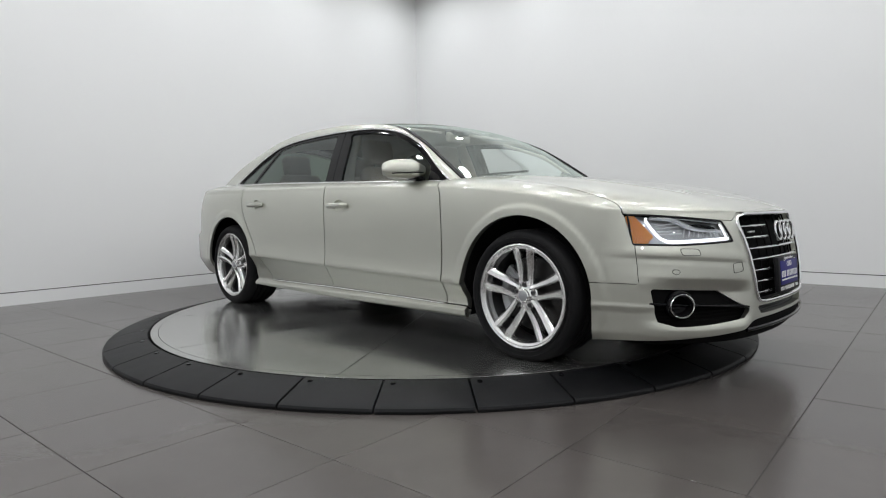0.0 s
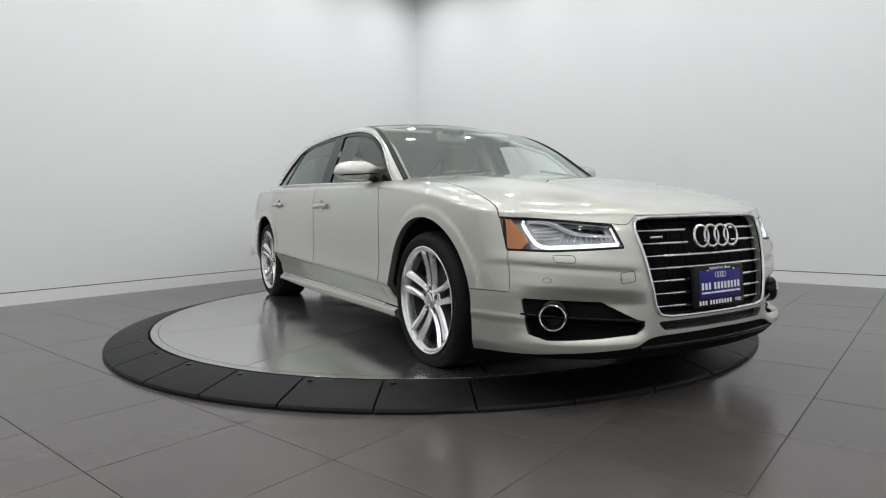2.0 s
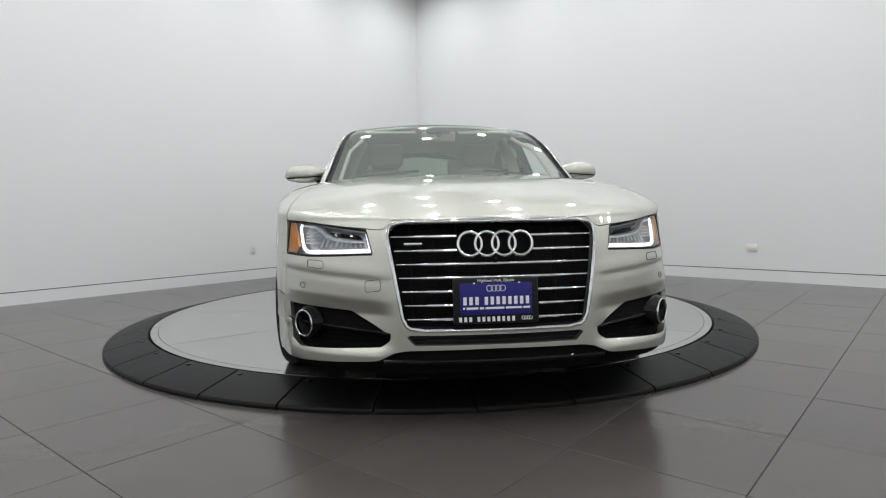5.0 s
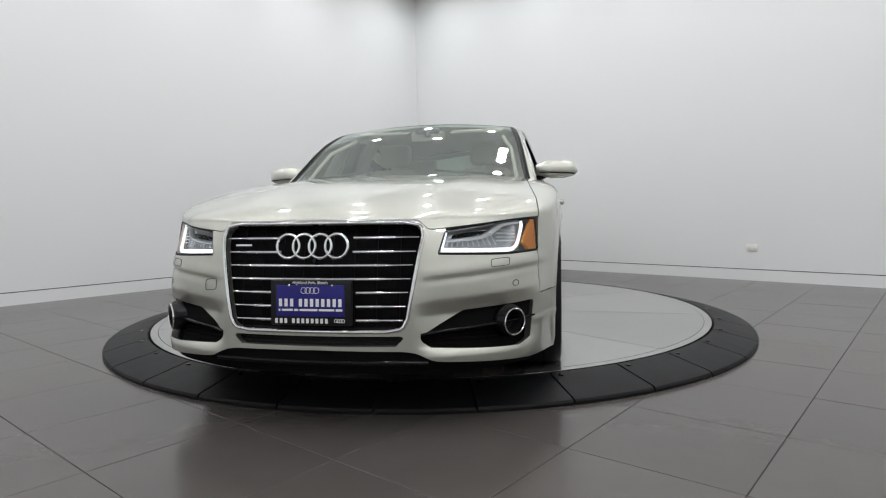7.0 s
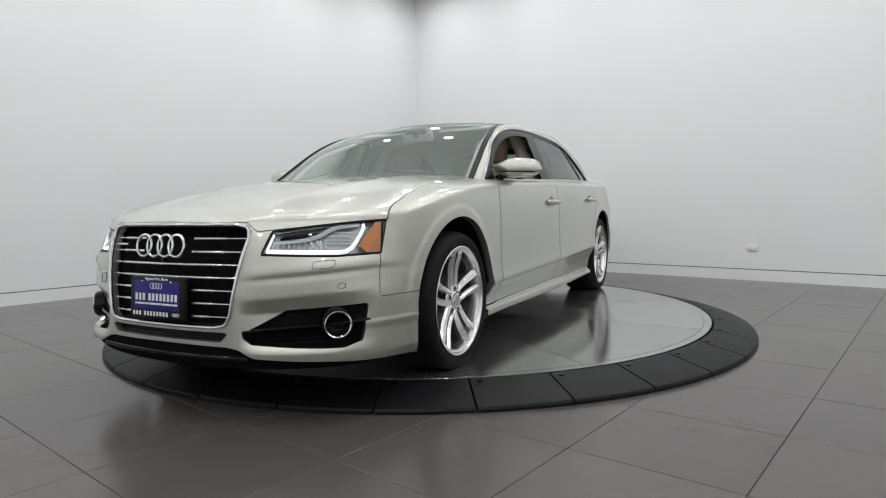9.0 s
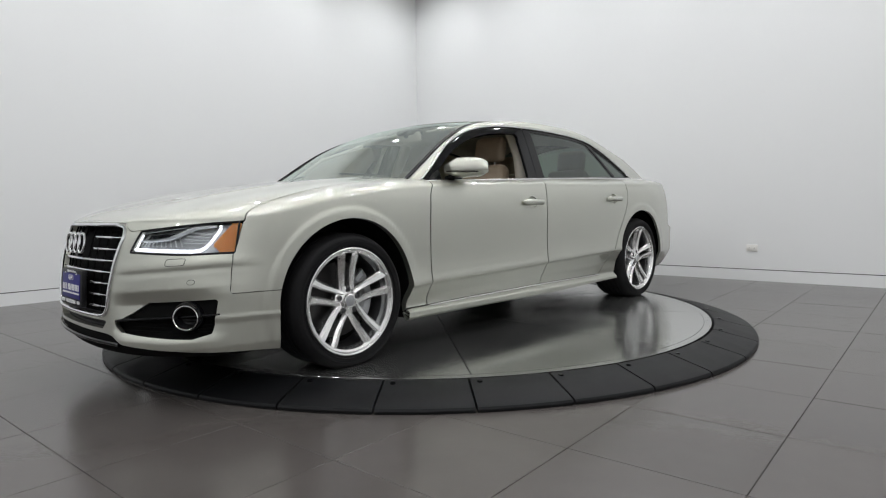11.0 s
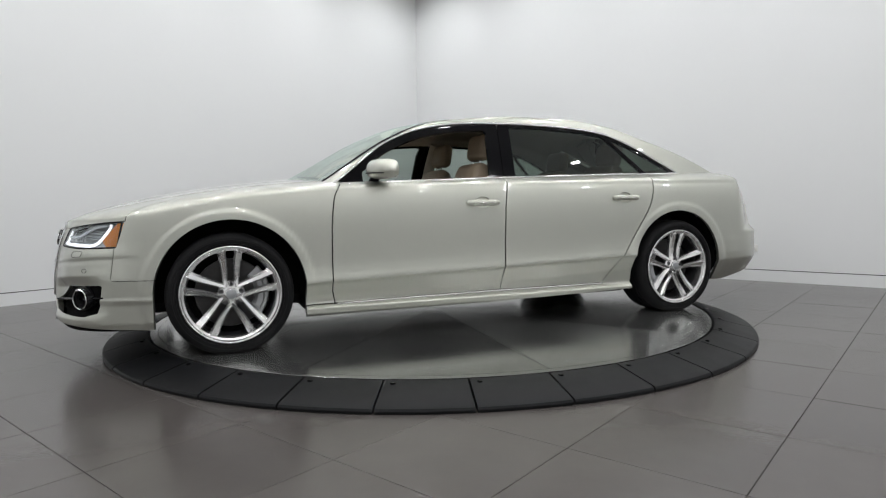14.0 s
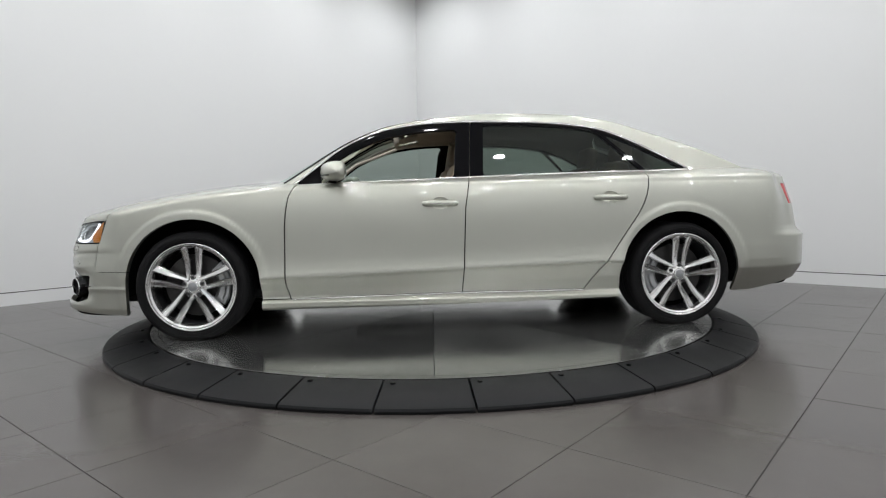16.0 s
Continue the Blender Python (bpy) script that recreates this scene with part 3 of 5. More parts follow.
def panel(name, grid, fns, mat, parent, label="", side=1, inset=0.0, rim=0.012, both=False):
    """A body panel cut from a half grid; side -1 mirrors it, both joins the two halves."""
    M, faces = clip(grid[0], grid[1], fns)
    used = sorted({i for f in faces for i in f})
    if not used:
        return None
    new_i = {o: k for k, o in enumerate(used)}
    M = M[used]
    P, N = M[:, :3].copy(), M[:, 3:6].copy()
    N /= np.linalg.norm(N, axis=1)[:, None] + 1e-9
    P = P - N * inset
    F = []
    for f in faces:
        g = [new_i[i] for i in f]
        F.append(g)
    # one winding, along the normals
    for k, g in enumerate(F):
        nn = np.zeros(3)
        for i in range(1, len(g) - 1):
            nn += np.cross(P[g[i]] - P[g[0]], P[g[i + 1]] - P[g[0]])
        if nn @ N[g[0]] < 0:
            F[k] = g[::-1]
    main = len(F)
    if rim:
        cnt = {}
        for g in F:
            for a in range(len(g)):
                i, j = g[a], g[(a + 1) % len(g)]
                key = (min(i, j), max(i, j))
                cnt[key] = None if key in cnt else (i, j)
        inner = {}
        P2, N2 = [], []
        for e in cnt.values():
            if e is None or (both and abs(P[e[0]][1]) < 1e-4 and abs(P[e[1]][1]) < 1e-4):
                continue
            for i in e:
                if i not in inner:
                    inner[i] = len(P) + len(P2)
                    P2.append(P[i] - N[i] * rim)
                    N2.append(N[i])
            F.append([e[1], e[0], inner[e[0]], inner[e[1]]])
        if P2:
            P, N = np.concatenate([P, P2]), np.concatenate([N, N2])
    halves = [side] if not both else [1, -1]
    AP, AN, AF, AM = [], [], [], []
    for h in halves:
        k = len(AP) and sum(len(a) for a in AP)
        AP.append(P * (1, h, 1))
        AN.append(N * (1, h, 1))
        for q, g in enumerate(F):
            AF.append([i + k for i in (g if h > 0 else g[::-1])])
            AM.append(q < main)
    P, N = np.concatenate(AP), np.concatenate(AN)
    me = bpy.data.meshes.new(name)
    me.from_pydata(P.tolist(), [], AF)
    me.materials.append(mat)
    me.polygons.foreach_set("use_smooth", [True] * len(AF))
    me.update()
    ln = []
    for poly, m in zip(me.polygons, AM):
        fn = tuple(poly.normal)
        for v in poly.vertices:
            ln.append(tuple(N[v]) if m else fn)
    if len(ln) == len(me.loops):
        me.normals_split_custom_set(ln)
    ob = new(name, me)
    ob.parent = parent
    if label:
        tagged(ob, label)
    return ob


def halfplane(p, q, a, b):
    """Signed distance to the line a-b in the (y, z) or (x, z) plane; positive to its left."""
    dx, dy = b[0] - a[0], b[1] - a[1]
    L = math.hypot(dx, dy)
    return (dx * (q - a[1]) - dy * (p - a[0])) / L


def inside_poly(poly, col=1):
    """Positive inside a convex polygon, given counter-clockwise in (column, z)."""
    return lambda M: np.min([halfplane(M[:, col], M[:, 2], poly[i], poly[(i + 1) % len(poly)]) for i in range(len(poly))], axis=0)


def outside(fn, grow=0.0):
    return lambda M: -fn(M) - grow


GAP = 0.0038
LOWER = lower_grid()


def x_of(M): return M[:, 0]


def arch_out(M):
    x, z = M[:, 0], M[:, 2]
    def one(xc, r): return np.where(z > ARCH_Z, np.hypot(x - xc, z - ARCH_Z) - r, np.abs(x - xc) - r - 0.0)
    return np.minimum(one(HUB_F - 0.008, 0.405), one(HUB_R + 0.012, 0.402))


def f_seam(z): return curve([(0.1, 0.955), (0.235, 0.965), (0.335, 0.985), (0.665, 0.981), (0.853, 0.961), (0.93, 0.925), (0.965, 0.895)], z)
def b_seam(z): return line([(0.2, -0.125), (0.25, -0.127), (0.789, -0.149), (0.985, -0.181), (1.1, -0.195)], z)
def r_seam(z): return curve([(0.2, -0.885), (0.247, -0.922), (0.575, -1.163), (0.843, -1.328), (0.952, -1.354), (1.03, -1.358)], z)
def door_low(x): return line([(1.0, 0.234), (-0.127, 0.248), (-0.926, 0.246), (-1.3, 0.246)], x)
def hood_edge(x): return curve([(0.8, 0.735), (1.0, 0.745), (1.4, 0.773), (1.7, 0.80), (1.85, 0.821), (1.95, 0.835), (2.07, 0.85), (2.3, 1.2)], x)
def hood_front(y): return line([(0.0, 0.745), (0.392, 0.745), (0.437, 0.706), (0.6, 0.722), (0.76, 0.742), (0.84, 0.7475), (1.2, 0.7475)], y)
def wing_seam(z): return line([(0.43, 2.152), (0.61, 2.126), (0.75, 2.09)], z)
def nose_low(y): return line([(0, 0.248), (0.345, 0.244), (0.395, 0.236), (0.462, 0.205), (0.73, 0.188), (0.874, 0.166), (0.93, 0.155), (1.0, 0.15)], y)


GRILLE = [(-0.322, 0.321), (0.322, 0.321), (0.36, 0.347), (0.420, 0.704), (0.385, 0.738), (-0.385, 0.738), (-0.420, 0.704), (-0.36, 0.347)]
SLOT = [(-0.318, 0.264), (0.318, 0.264), (0.356, 0.303), (-0.356, 0.303)]
INTAKE = [(0.408, 0.300), (0.415, 0.278), (0.447, 0.256), (0.60, 0.247), (0.775, 0.238), (0.815, 0.258), (0.829, 0.409), (0.563, 0.391)]
LAMP = [(0.472, 0.611), (0.736, 0.601), (0.88, 0.606), (0.88, 0.7475), (0.78, 0.7435), (0.497, 0.709)]
in_grille, in_slot, in_intake, in_lamp_poly = inside_poly(GRILLE), inside_poly(SLOT), inside_poly(INTAKE), inside_poly(LAMP)


def front_only(M, fn): return np.where(M[:, 0] > 1.97, fn(M), -1.0)
def in_lamp(M): return np.minimum(np.minimum(in_lamp_poly(M), M[:, 0] - line([(0.6, 2.12), (0.75, 2.07)], M[:, 2])), 1.0 - M[:, 6])


def is_hood(M):
    """Bonnet: the deck inside its shut lines, in front of the cowl, down to the lamp line at the nose."""
    x, y, z = M[:, 0], M[:, 1], M[:, 2]
    return np.minimum(np.minimum(hood_edge(x) - y, z - hood_front(y)), x - 0.93 - 0.0 * y)


def is_bumper(M):
    x, y, z = M[:, 0], M[:, 1], M[:, 2]
    return np.minimum(np.maximum(x - wing_seam(z), 0.43 - z), hood_front(y) - z)


def station_at(y, z):
    """The station in front whose skin lies at (y, z)."""
    i = np.arange(0, 110)
    P = skin_point(i, np.full(len(i), z))
    k = int(np.argmin(np.abs(P[:, 1] - abs(y))))
    return k


def nose(y, z, out=0.0):
    """A point of the nose's skin at (y, z), set proud by out."""
    i = np.arange(0, 120)
    P = skin_point(i, np.full(len(i), float(z)))
    x = np.interp(abs(y), P[:, 1], P[:, 0])
    k = int(np.argmin(np.abs(P[:, 1] - abs(y))))
    n = -INWARD[k]
    return np.array([x + out * n[0], (abs(y) + out * n[1]) * (1 if y >= 0 else -1), z])


def flank(x, z, out=0.0):
    """A point of the left flank's skin at (x, z)."""
    i = np.arange(60, NS - 60)
    P = skin_point(i, np.full(len(i), float(z)))
    y = np.interp(-x, -P[:, 0], P[:, 1])
    return np.array([x, y + out, z])


# ---------------------------------------------------------------- the car: cabin surfaces
def roof_z(x, y):
    xx = -0.3 + (x + 0.3) * (1 + 0.12 * y * y)
    return curve(Z_ROOF, xx) - 0.038 * (y / 0.6) ** 2


def side_y(x, z):
    dz = z - line(Z_BELT, x)
    return curve(Y_BELT, x) - 0.36 * dz - 0.16 * dz * dz


def cabin_grid():
    xs = np.arange(1.19, -2.32, -0.02)
    A, B = 16, 40
    G = np.zeros((len(xs), A + B + 1, 3))
    lev = np.zeros((len(xs), A + B + 1))
    for i, x in enumerate(xs):
        zb = float(line(Z_BELT, x)) - 0.02
        yr = 0.7
        for _ in range(40):
            zr = float(roof_z(x, yr))
            yr = 0.5 * yr + 0.5 * float(side_y(x, max(zr, zb + 0.0)))
        zr = max(float(roof_z(x, yr)), zb)
        S = [(float(side_y(x, z)), z) for z in np.linspace(zb, zr, 60)]
        T = [(y, max(float(roof_z(x, y)), zb if y > 0.5 else 0)) for y in np.linspace(yr, 0, 90)]
        poly = np.array(S[:-1] + T)
        w = min(1.0, max(0.0, (zr - zb) / 0.3))
        sm = poly.copy()
        for _ in range(int(46 * w)):
            sm[1:-1] = 0.5 * sm[1:-1] + 0.25 * (sm[:-2] + sm[2:])
        k0 = len(S) - 1
        SA, SB = sm[:k0 + 1], sm[k0:]
        def even(P, n):
            L = np.concatenate([[0], np.cumsum(np.hypot(*np.diff(P, axis=0).T) + 1e-9)])
            t = np.linspace(0, L[-1], n)
            return np.stack([np.interp(t, L, P[:, 0]), np.interp(t, L, P[:, 1])], -1)
        Q = np.concatenate([even(SA, A + 1), even(SB, B + 1)[1:]])
        G[i, :, 0], G[i, :, 1:] = x, Q
    lv = np.concatenate([np.linspace(0, 1, A + 1), 1 + np.linspace(0, 1, B + 1)[1:]])
    G = G.transpose(1, 0, 2)
    return with_normals(G, lv, False)


CABIN = cabin_grid()
def dlo_top(x): return curve(DLO_TOP, x)
def belt(x): return line(Z_BELT, x)


def in_dlo(M, grow=0.0):
    """Positive within the side window area."""
    x, z, lev = M[:, 0], M[:, 2], M[:, 6]
    return np.min([dlo_top(x) - z + grow, z - belt(x) + 0.004 + grow, 0.955 - x + grow, x + 1.70 + grow, 1.12 - lev], axis=0)


def ws_half(x): return line([(1.25, 0.86), (1.0, 0.765), (0.6, 0.695), (0.25, 0.635), (0.1, 0.62), (-0.2, 0.6)], x)
def ws_top(y): return 0.20 - 0.16 * (y / 0.62) ** 2
def in_screen(M): return np.min([ws_half(M[:, 0]) - M[:, 1], M[:, 0] - ws_top(M[:, 1]) - 0.0], axis=0)
def in_rear_screen(M): return np.min([line([(-2.3, 0.66), (-1.4, 0.53)], M[:, 0]) - M[:, 1], -1.36 - 0.12 * (M[:, 1] / 0.5) ** 2 - M[:, 0]], axis=0)
def above_cowl(M): return np.maximum(M[:, 2] - curve(Z_SPINE, M[:, 0]) + 0.06, 0.5 - M[:, 0])


CAR = new("sedan")
tagged(CAR, "champagne metallic long four-door luxury sedan on the turntable", "car")


CUPS = ((0.012, 0.822), (-1.09, 0.844))
def off_cup(k): return lambda M: (np.hypot((M[:, 0] - CUPS[k][0]) / 0.055, (M[:, 2] - CUPS[k][1]) / 0.038) - 1) * 0.04


def body():
    below = lambda M: 1.985 - M[:, 6]
    bumper = panel("front_bumper", LOWER, [lambda M: is_bumper(M) - GAP * 0.4, lambda M: M[:, 2] - nose_low(M[:, 1]), lambda M: M[:, 0] - 1.5, arch_out,
                                  outside(in_grille), outside(in_slot), outside(in_intake), lambda M: -in_lamp(M) - 0.001], PAINT, CAR, both=True, rim=0.03)
    panel("bonnet", LOWER, [lambda M: is_hood(M) - GAP * 0.5, lambda M: -np.minimum(in_grille(M), 1 - M[:, 6]), lambda M: M[:, 0] - 0.97 - 0.13 * (1 - (M[:, 1] / 0.75) ** 2)], PAINT, CAR, "long smooth bonnet with soft ridges", both=True, rim=0.02)
    for s in (1, -1):
        panel("front_fender", LOWER, [lambda M: wing_seam(M[:, 2]) - GAP * 0.4 - M[:, 0], lambda M: M[:, 0] - f_seam(M[:, 2]) - GAP, lambda M: np.maximum(M[:, 2] - 0.43 - GAP * 0.5, 1.5 - M[:, 0]), arch_out, lambda M: M[:, 2] - np.where(M[:, 0] > 1.5, 0.2, 0.237),
                                      lambda M: np.maximum(np.maximum(M[:, 1] - hood_edge(M[:, 0]) - GAP * 0.5, 0.93 - M[:, 0]), 0.742 - M[:, 2]), lambda M: -in_lamp(M) - 0.001, lambda M: M[:, 1] - 0.70], PAINT, CAR, side=s, rim=0.035)
        d = panel("front_door", LOWER, [lambda M: f_seam(M[:, 2]) - GAP - M[:, 0], lambda M: M[:, 0] - b_seam(M[:, 2]) - GAP, lambda M: M[:, 2] - door_low(M[:, 0]) - GAP, lambda M: M[:, 1] - 0.80, lambda M: belt(M[:, 0]) - M[:, 2] + 0.004, off_cup(0)], PAINT, CAR, side=s)
        e = panel("rear_door", LOWER, [lambda M: b_seam(M[:, 2]) - GAP - M[:, 0], lambda M: M[:, 0] - r_seam(M[:, 2]) - GAP, lambda M: M[:, 2] - door_low(M[:, 0]) - GAP, lambda M: M[:, 1] - 0.78, arch_out, lambda M: belt(M[:, 0]) - M[:, 2] + 0.004, off_cup(1)], PAINT, CAR, side=s)
        panel("sill", LOWER, [lambda M: door_low(M[:, 0]) - GAP - M[:, 2], lambda M: 1.3 - M[:, 0], lambda M: M[:, 0] + 1.4, arch_out, lambda M: M[:, 2] - line([(1.13, 0.165), (0, 0.173), (-1.13, 0.195)], M[:, 0])], PAINT, CAR, "painted side sill", side=s, rim=0.05)
        panel("rear_quarter", LOWER, [lambda M: r_seam(M[:, 2]) - GAP - M[:, 0], arch_out, lambda M: M[:, 2] - line([(-1.2, 0.235), (-1.9, 0.205), (-2.1, 0.2), (-2.45, 0.262), (-2.7, 0.29)], M[:, 0]), lambda M: np.minimum(M[:, 1] - 0.62, M[:, 0] + 2.9),
                                      lambda M: -tail(M) - 0.001, lambda M: np.where(M[:, 0] < -1.75, 1, belt(M[:, 0]) + 0.01 - M[:, 2])], PAINT, CAR, side=s, rim=0.02)
        t = panel("tail_lamp", LOWER, [tail, lambda M: M[:, 1] - 0.45], RED_LENS, CAR, "red tail lamp", side=s, inset=0.002, rim=0.03)
    panel("boot_lid", LOWER, [lambda M: 0.62 - GAP - M[:, 1], lambda M: -1.9 - M[:, 0], lambda M: M[:, 2] - 0.58], PAINT, CAR, "curved boot lid", both=True)
    panel("rear_bumper", LOWER, [lambda M: 0.62 - GAP - M[:, 1], lambda M: -1.9 - M[:, 0], lambda M: 0.575 - M[:, 2], lambda M: M[:, 2] - 0.25], PAINT, CAR, both=True)
    # dark cavity behind every shut line
    cav = panel("inner_shell", LOWER, [lambda M: arch_out(M) - 0.025, lambda M: np.maximum(M[:, 1] - 0.80, np.maximum(M[:, 0] - 0.98, -1.9 - M[:, 0])), lambda M: M[:, 2] - 0.215, lambda M: np.maximum(M[:, 2] - 0.32, np.maximum(2.0 - M[:, 0], 0)) - 0.0,
                                       lambda M: np.maximum(np.maximum(2.0 - M[:, 0], M[:, 6] - 1.02), -1.0)], INNER, CAR, both=True, inset=0.022, rim=0)
    # floor pan
    bm = bmesh.new()
    box(bm, -1.15, 1.12, -0.86, 0.86, 0.17, 0.25, 0.02)
    box(bm, -2.55, -1.0, -0.52, 0.52, 0.24, 0.4, 0.03)
    box(bm, 1.0, 2.35, -0.5, 0.5, 0.19, 0.4, 0.03)
    part("underbody", bm, BLACK_PLASTIC, CAR)


def tail(M):
    x, y, z = M[:, 0], M[:, 1], M[:, 2]
    return np.min([-2.395 - 0.35 * (0.92 - z) - x, z - 0.785, 0.925 - z, 1.0 - M[:, 6]], axis=0)


body()


def nose_black():
    panel("lower_splitter", LOWER, [lambda M: nose_low(M[:, 1]) + 0.004 - M[:, 2], lambda M: M[:, 2] - 0.135 - 0.02 * (M[:, 1] / 0.9) ** 2, lambda M: M[:, 0] - 1.96], INNER, CAR, "black front splitter", both=True, inset=0.014, rim=0.04)
    edge = [nose(y, 0.199, -0.004) for y in np.linspace(-0.44, 0.44, 25)]
    tube("splitter_blade", edge, [0.007] * 25, BLACK_GLOSS, CAR, n=8, flat=1.4)
    panel("slot_recess", LOWER, [lambda M: in_slot(M) + 0.03, lambda M: M[:, 0] - 2.0], BLACK_PLASTIC, CAR, "black intake slot under the grille", both=True, inset=0.035, rim=0)
    for z in (0.277, 0.29):
        tube("slot_slat", [nose(y, z, -0.028) for y in np.linspace(-0.33, 0.33, 15)], 0.0035, BLACK_PLASTIC, CAR, n=6)


nose_black()


def grille():
    back = panel("grille", LOWER, [lambda M: in_grille(M) + 0.035, lambda M: M[:, 0] - 2.0], INNER, CAR, "black grille with chrome bars and frame", both=True, inset=0.05, rim=0)
    corners = GRILLE
    path = []
    k = len(corners)
    for i in range(k):
        a, b = np.array(corners[i]), np.array(corners[(i + 1) % k])
        n = max(2, int(np.linalg.norm(b - a) / 0.03))
        for s in np.linspace(0.06 if n > 2 else 0.3, 0.94 if n > 2 else 0.7, n):
            q = a + (b - a) * s
            path.append(nose(q[0], min(q[1], 0.7405), 0.002))
    tube("frame", path, 0.0088, CHROME, back, "chrome grille frame", n=10, closed=True, up=(1, 0, 0))
    for i, z in enumerate((0.679, 0.625, 0.573, 0.521, 0.469, 0.416, 0.363)):
        w = float(np.interp(z, [0.35, 0.703], [0.355, 0.418])) - 0.012
        spans = [(-w, w)] if i == 2 else [(-w, -0.148), (0.148, w)] if i < 2 else [(-w, w)] if i == 3 else [(-w, -0.165), (0.165, w)]
        for a, b in spans:
            ys = np.linspace(a, b, 22)
            P = [nose(y, z, -0.012) for y in ys]
            r = [0.0042 if w - abs(y) < 0.09 else 0.0078 for y in ys]
            tube("chrome_bar", P, r, CHROME, back, n=8, flat=0.85)
    for y in (-0.33, -0.24, -0.15, -0.06, 0.06, 0.15, 0.24, 0.33):
        P = [nose(y, z, -0.028) for z in np.linspace(0.335 + 0.0, 0.725, 9)]
        tube("upright", P, 0.004, INNER, back, n=6)
    # badge rings
    x = float(nose(0, 0.652)[0]) + 0.03
    badge = None
    for i in range(4):
        c = (i - 1.5) * 0.0655 - 0.004
        ring = []
        for a in np.linspace(0, 2 * math.pi, 36, endpoint=False):
            ring.append((x - 0.012 * abs(c) - 0.17 * (0.045 * math.sin(a)), c + 0.0455 * math.cos(a), 0.651 + 0.0455 * math.sin(a)))
        tube("badge_ring", ring, 0.0062, CHROME, back, n=8, closed=True, up=(1, 0, 0))
    bm = bmesh.new()
    p = nose(-0.317, 0.652, -0.003)
    box(bm, p[0] - 0.01, p[0] + 0.003, -0.352, -0.282, 0.647, 0.657, 0.002)
    part("badge_bar", bm, CHROME, back)
    bm = bmesh.new()
    bmesh.ops.create_cone(bm, cap_ends=True, segments=16, radius1=0.008, radius2=0.008, depth=0.02, matrix=pose(float(nose(0, 0.59)[0]) + 0.0, 0.0, 0.594, 0, 90, 0))
    part("camera_eye", bm, BLACK_GLOSS, back)
    # dealer plate in a black holder
    zc = 0.434
    px = float(nose(0, zc)[0]) + 0.014
    tilt = -4
    plate = new("dealer_plate")
    plate.parent = CAR
    plate.matrix_basis = pose(px, -0.008, zc, 0, tilt, 0)
    bm = bmesh.new()
    box(bm, -0.02, 0.004, -0.164, 0.164, -0.087, 0.087, 0.006)
    part("holder", bm, BLACK_PLASTIC, plate, "black plate holder")
    bm = bmesh.new()
    box(bm, 0.003, 0.0065, -0.138, 0.138, -0.052, 0.068, 0.001)
    part("blue_sheet", bm, PLATE_BLUE, plate, "blue dealer sheet with white print")
    def letters(a, b, n): return [(a + (b - a) * (k + 0.22) / n, a + (b - a) * (k + 0.78) / n) for k in range(n)]
    def bars(name, spans, z0, z1, depth=0.0078):
        for a, b in spans:
            bm = bmesh.new()
            box(bm, 0.0062 if depth > 0.006 else 0.0032, depth, a, b, z0, z1)
            part(name, bm, WHITE, plate, smooth=False)
    bars("large_print", letters(-0.132, -0.063, 3) + letters(-0.05, 0.132, 8), -0.014, 0.016)
    bars("small_print", [(-0.128, -0.121), (-0.115, -0.07), (-0.064, -0.048), (-0.042, 0.03), (0.036, 0.098), (0.104, 0.13)], -0.031, -0.023)
    bars("frame_print", letters(-0.148, -0.09, 3) + letters(-0.078, 0.075, 8), -0.078, -0.06, 0.0056)
    for cy, cz, r, n in ((0.0, 0.048, 0.0115, 4), (0.118, -0.068, 0.0065, 4)):
        for i in range(n):
            ring = [(0.0072 if n and cz > 0 else 0.0052, cy + (i - 1.5) * r * 1.45 + r * math.cos(a), cz + r * math.sin(a)) for a in np.linspace(0, 2 * math.pi, 20, endpoint=False)]
            tube("printed_ring", ring, 0.0011, WHITE, plate, n=5, closed=True, up=(1, 0, 0))
    for y in (-0.085, 0.09):
        bm = bmesh.new()
        bmesh.ops.create_uvsphere(bm, u_segments=10, v_segments=6, radius=0.0055, matrix=pose(0.006, y, 0.067))
        part("screw", bm, CHROME, plate)
    fc = bpy.data.curves.new("place_text", "FONT")
    fc.body = "Highland Park, Illinois"
    fc.size, fc.extrude, fc.align_x, fc.align_y = 0.0165, 0.0006, "CENTER", "CENTER"
    tmp = new("place_text", fc)
    me = bpy.data.meshes.new_from_object(tmp.evaluated_get(bpy.context.evaluated_depsgraph_get()))
    bpy.data.objects.remove(tmp)
    me.materials.clear()
    me.materials.append(WHITE)
    me.transform(pose(0.0052, 0.0, 0.0775, 90, 0, 90))
    tx = new("place_text", me)
    tx.parent = plate


grille()


